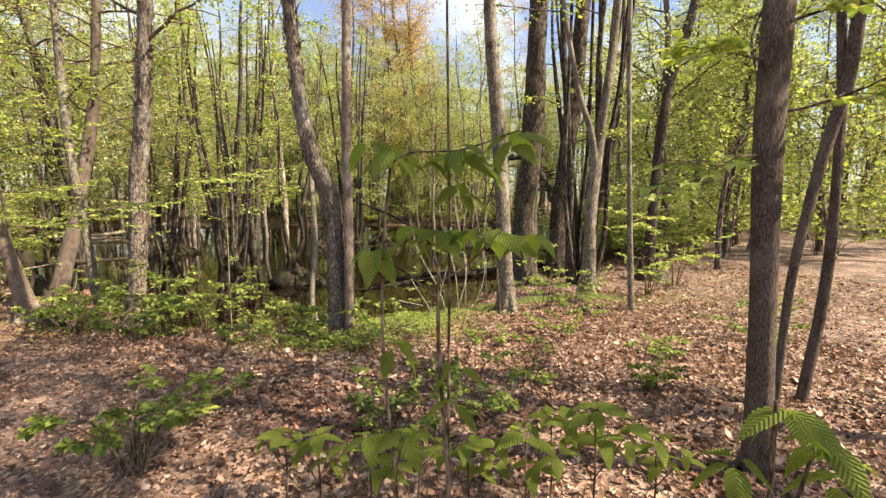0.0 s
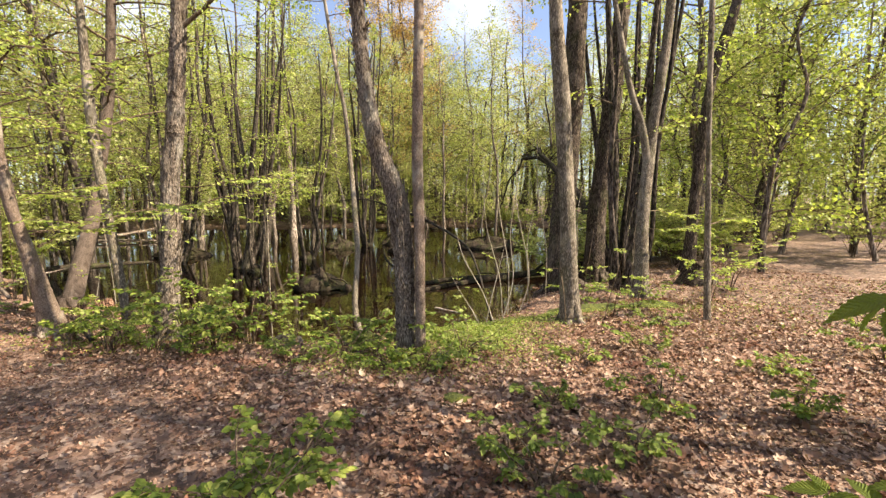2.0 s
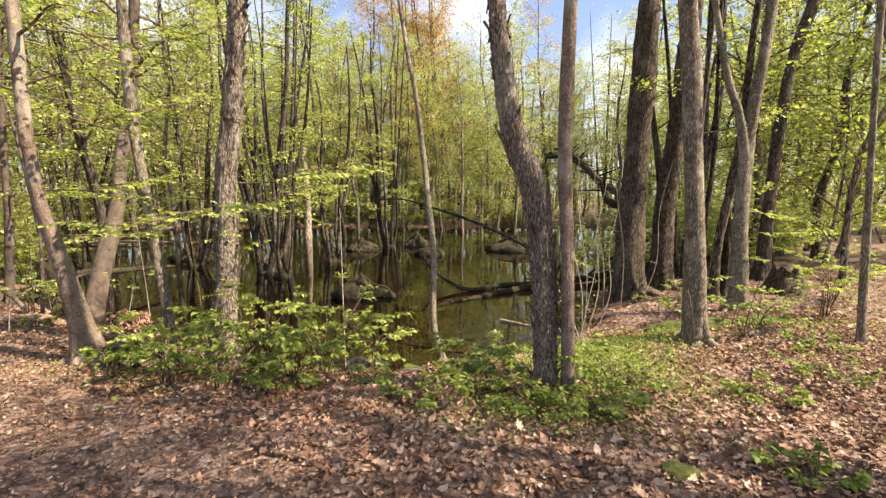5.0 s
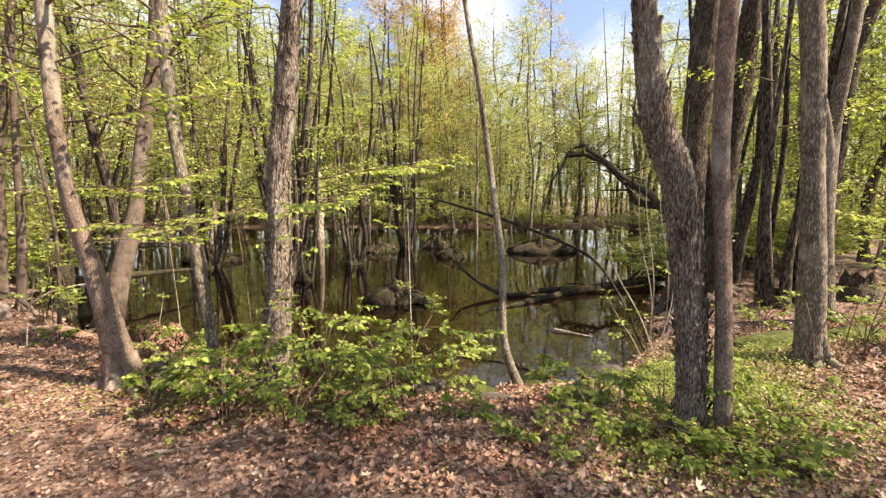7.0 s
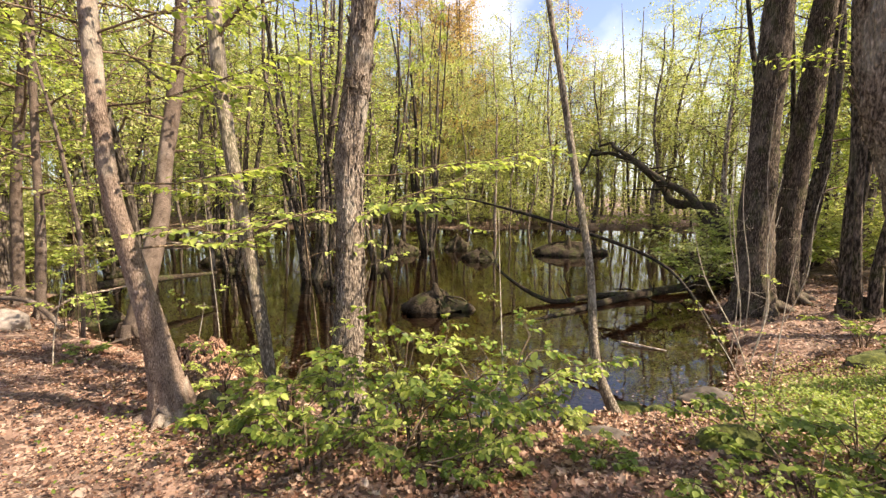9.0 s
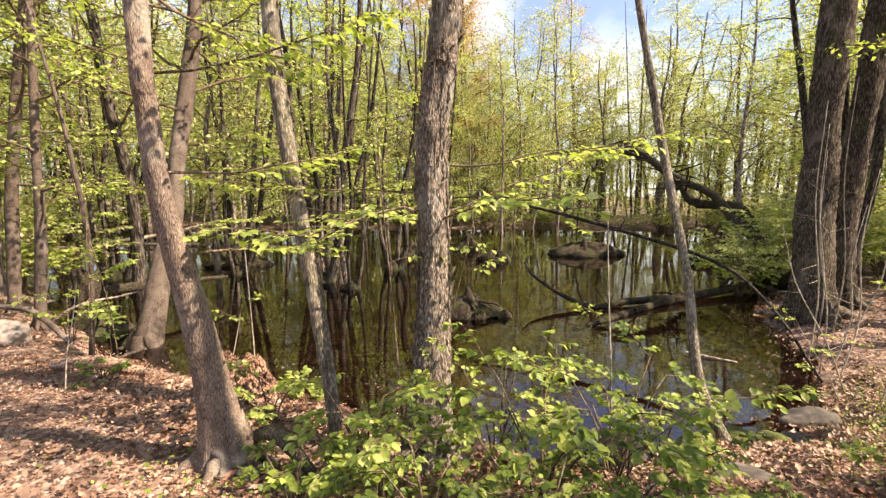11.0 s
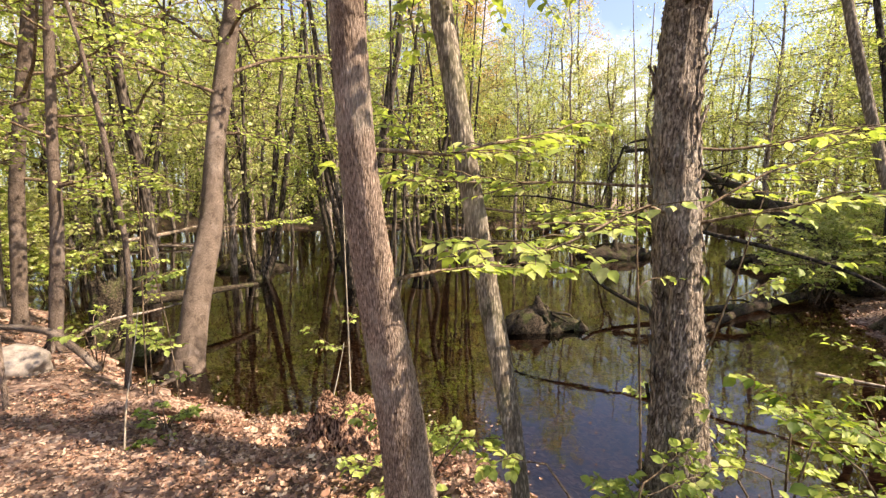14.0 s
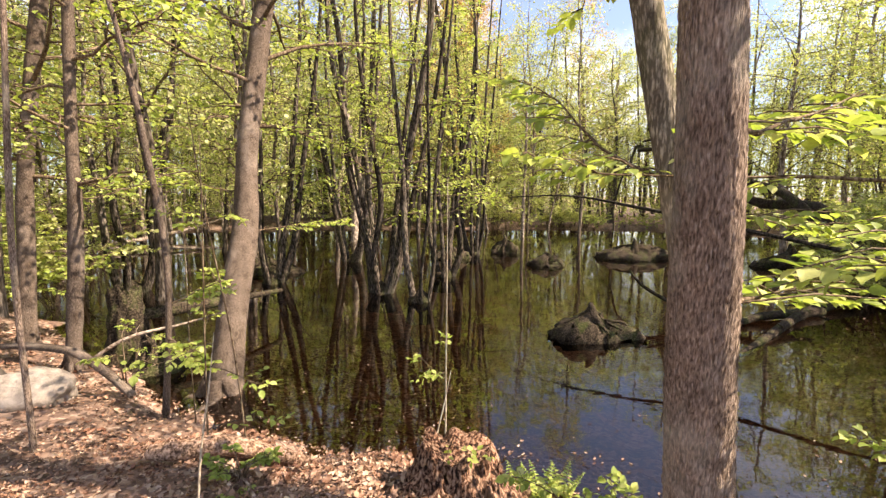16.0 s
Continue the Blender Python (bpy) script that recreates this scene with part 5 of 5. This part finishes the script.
shrub(-1.2, 5.0, 0.5, 0.4, 5, 0.05, HERB, "bright green shrub behind the kinked tree")
shrub(-5.6, 6.5, 0.5, 0.5, 5, 0.05, FRESH, "low tangled green shrub on the bank")
shrub(-9.1, 8.9, 0.9, 0.5, 4, 0.05, FRESH, "sparse yellow-green shrub beside the boulder", per=6)
shrub(2.1, 6.9, 0.5, 0.7, 6, 0.05, HERB, "low green shrub on the rise")
shrub(3.6, 7.6, 0.9, 0.8, 6, 0.055, FRESH, "yellow-green shrub below the forked tree")
shrub(4.6, 8.6, 1.2, 0.9, 7, 0.055, FRESH, "yellow-green shrub in the woods")
shrub(1.7, 8.0, 0.7, 0.6, 5, 0.05, BUSH_LEAF, "green shrub on the rocky bank")
for x, y, h_, w_ in ((-0.95, 4.35, 0.25, 0.3), (-0.28, 2.6, 0.3, 0.3), (-0.4, 2.95, 0.2, 0.25), (0.72, 3.45, 0.35, 0.35), (0.3, 2.9, 0.2, 0.3), (-1.6, 2.75, 0.3, 0.3), (-2.2, 4.6, 0.2, 0.3),
                     (1.7, 3.4, 0.25, 0.25), (0.5, 4.6, 0.2, 0.3), (1.3, 5.0, 0.22, 0.35), (2.2, 4.2, 0.2, 0.3), (-3.4, 5.1, 0.2, 0.3), (-2.6, 5.2, 0.15, 0.25), (-7.4, 7.2, 0.18, 0.25), (3.3, 4.4, 0.3, 0.4), (4.2, 5.6, 0.3, 0.4), (1.9, 5.8, 0.2, 0.3), (0.0, 3.6, 0.15, 0.25)):
    shrub(x, y, h_, w_, 5, 0.045, HERB if h_ < 0.25 else BUSH_LEAF, "small green seedling in the leaf litter", 5, "seedling")

# ferns by the rotten stump
for x, y in ((-5.62, 7.2), (-5.45, 7.3), (-5.75, 7.35)):
    z = ground_at(x, y)
    fern = root("fern", x, y, z, "small yellow-green fern beside the rotten stump", "fern", "ferns")
    for k_ in range(7):
        a = k_ * 0.9 + rng.uniform(-0.2, 0.2)
        g_ = Geo()
        pts = [np.array([math.cos(a) * 0.13 * f, math.sin(a) * 0.13 * f, 0.3 * f - 0.1 * f * f]) for f in np.linspace(0, 1, 12)]
        tube(g_, [(*p_, 0.002) for p_ in pts], 4, lumps=0)
        for f, p_ in zip(np.linspace(0, 1, 12)[2:], pts[2:]):
            leaves(g_, [p_, p_], 0.06 * (1.15 - f), 0.15, np.array([a + 1.4, a - 1.4]))
        part("frond", g_, FRESH, fern)

# bushes of the wood's edge
EDGE = [shrub(-13.5, 13.0, 1.5, 1.1, 12, 0.08, FAR_LEAF, "thin yellow-green bush at the water's edge", 8, "edge_bush", joined=True),
        shrub(6.5, 12.5, 1.9, 1.2, 13, 0.085, FAR_LEAF, "thin yellow-green bush in the woods", 8, "edge_bush", joined=True),
        shrub(8.0, 14.5, 1.1, 1.0, 10, 0.08, FRESH, "low green bush in the woods", 8, "edge_bush", joined=True)]
count = 0
while count < 266:
    if count < 240:
        k_ = int(rng.integers(0, len(SHORE)))
        (ax, ay), (bx, by) = SHORE[k_], SHORE[(k_ + 1) % len(SHORE)]
        f = rng.uniform()
        x, y = ax + (bx - ax) * f + rng.normal(0, 1.2), ay + (by - ay) * f + rng.normal(0, 1.2)
        if y < 12.5:
            continue
    else:
        x, y = rng.uniform(3.5, 26), rng.uniform(9, 34)
        if y < 0.55 * x + 5.5 or (x < 6 and y < 11):
            continue
    if shore_distance(np.array([x]), np.array([y]))[0] < -0.6:
        continue
    s_ = rng.uniform(0.7, 1.3)
    ob = copy_thing(EDGE[int(rng.integers(0, 3))], pose(x, y, max(ground_at(x, y), LEVEL) - 0.03, 0, 0, rng.uniform(0, 360)))
    ob.scale = (s_, s_, s_)
    count += 1
for k_ in range(22):
    x, y = rng.uniform(-24, -11.5), rng.uniform(8, 14)
    if shore_distance(np.array([x]), np.array([y]))[0] < 0.2:
        continue
    copy_thing(EDGE[k_ % 3], pose(x, y, ground_at(x, y) - 0.03, 0, 0, k_ * 77))

# thin bare saplings along the bank
rng = np.random.default_rng(23)
for k_ in range(34):
    f = rng.uniform(0, 1)
    x = -9.5 + 13.5 * f
    y = rng.uniform(5.2, 8.8)
    sd_ = shore_distance(np.array([x]), np.array([y]))[0]
    if sd_ < 0.1 or sd_ > 2.2 or math.hypot(x + 5.7, y - 5.7) < 0.5 or math.hypot(x + 6.3, y - 4.9) < 2.1:
        continue
    z, hh = ground_at(x, y), rng.uniform(0.7, 2.4)
    lx, ly = rng.normal(0, 0.22), rng.normal(0, 0.18)
    sap = root("bare_sapling", x, y, z - 0.02, "thin whippy sapling with few young leaves", "sapling", "bare saplings")
    rows_ = [(0, 0, 0, 0.007), (lx * 0.3, ly * 0.2, hh * 0.35, 0.006), (lx * 0.7, ly * 0.7, hh * 0.7, 0.004), (lx, ly, hh, 0.002)]
    g_ = Geo()
    tube(g_, curve(rows_, 4), 6, lumps=0.02)
    part("stem", g_, PALE_TWIG if k_ % 3 == 0 else TWIG, sap)
    for q_ in range(int(rng.integers(1, 5))):
        f = rng.uniform(0.35, 0.95)
        at = np.array([np.interp(f * hh, [r_[2] for r_ in rows_], [r_[c] for r_ in rows_]) for c in range(3)])
        w_, g_, f_ = Geo(), Geo(), Geo()
        spray(w_, g_, at, rng.uniform(0, 6.28), rng.uniform(0.2, 0.5), 0.3, 0.042, 0.003, 4, 5, "ovate", 0.4, fine=f_)
        leafy("twig", w_, f_, g_, FRESH, sap, "few fresh leaves")

# low green groundcover on the bank
def cover(name, centres, count, size, mat, label, lift=0.1):
    g_ = Geo()
    for cx, cy, sx, sy, share in centres:
        k_ = int(count * share)
        x, y = rng.normal(cx, sx, k_), rng.normal(cy, sy, k_)
        keep = shore_distance(x, y) > 0.05
        x, y = x[keep], y[keep]
        z = land(x, y) + rng.uniform(0.02, lift, len(x))
        leaves(g_, np.stack([x, y, z], -1), rng.uniform(0.5, 1.2, len(x)) * size, 0.45, None, "ovate", 0.0)
    tagged(new(name, g_.mesh(name, mat)), label, "groundcover", kind="stuff")


cover("groundcover", [(-0.25, 5.75, 0.35, 0.35, 0.3), (0.55, 6.55, 0.3, 0.25, 0.12), (-0.6, 5.0, 0.5, 0.35, 0.22), (-0.3, 6.35, 0.35, 0.3, 0.14), (-1.3, 4.4, 0.45, 0.25, 0.12), (2.2, 7.0, 0.7, 0.4, 0.1), (0.3, 6.9, 0.45, 0.45, 0.16), (-0.9, 5.7, 0.4, 0.3, 0.14)], 16000, 0.022, HERB, "bright green low herbs covering the bank")
cover("groundcover", [(-4.6, 5.6, 0.7, 0.4, 0.4), (3.6, 6.2, 1.2, 0.8, 0.2), (5.5, 8.0, 1.5, 1.0, 0.25)], 2600, 0.034, BUSH_LEAF, "scattered green seedlings on the leaf litter", 0.08)

# leaves and scraps afloat near the bank
g_ = Geo()
x, y = rng.uniform(-9, 1.5, 60000), rng.uniform(6.3, 12, 60000)
sd = -shore_distance(x, y)
keep = (sd > 0.0) & (rng.uniform(0, 1, len(x)) < 0.3 * np.exp(-np.clip(sd, 0, None) / 0.4) * (0.35 + 0.65 * (np.sin(x * 3.1 + 2 * np.sin(y * 2.3)) > 0)) + 0.002)
x, y = x[keep], y[keep]
leaves(g_, np.stack([x, y, np.full(len(x), LEVEL + 0.003)], -1), rng.uniform(0.01, 0.036, len(x)), 0.05, None, "curled", 0.0)
tagged(new("floating_leaves", g_.mesh("floating_leaves", DRY_LEAF)), "brown leaves and scraps afloat on the pond", "leaf litter", kind="stuff")

# fallen leaves
g_ = Geo()
k_ = 270000
x = np.concatenate([rng.uniform(-12.5, 8, k_ // 2), rng.uniform(-9.5, 4, k_ // 2)])
y = np.concatenate([rng.uniform(0.3, 13, k_ // 2), rng.uniform(0.6, 8, k_ // 2)])
sd = shore_distance(x, y)
keep = (sd > 0.0) & ~((x > -8.4) & (x < -6.85) & (np.abs(y - 7.5 - 0.25 * np.clip(x + 7.6, 0, 1)) < 0.06)) & (y > 0.45 * np.abs(x + 3) - 2.5)
x, y = x[keep], y[keep]
z = np.maximum(land(x, y), LEVEL + 0.002) + rng.uniform(0.004, 0.03, len(x))
size_ = np.clip(rng.lognormal(-3.55, 0.42, len(x)), 0.013, 0.075)
off_path = np.abs(0.606 * x + 0.795 * (y - 0.35))
size_ *= np.where(y < 0.3 - 0.762 * x + 1.4, 0.62 + 0.38 * np.clip((off_path - 0.5) / 0.6, 0, 1), 1.0)
pick = rng.uniform(0, 1, len(x))
pos = np.stack([x, y, z], -1)
for lo_, hi_, kind_, tilt_, grow in ((0, 0.4, "lobed", 0.32, 1.1), (0.4, 1.0, "curled", 0.36, 1.1)):
    sel = (pick >= lo_) & (pick < hi_)
    leaves(g_, pos[sel], size_[sel] * grow, tilt_, None, kind_, 0.0)
tagged(new("fallen_leaves", g_.mesh("fallen_leaves", DRY_LEAF)), "dry tan and brown fallen leaves", "leaf litter", kind="stuff")
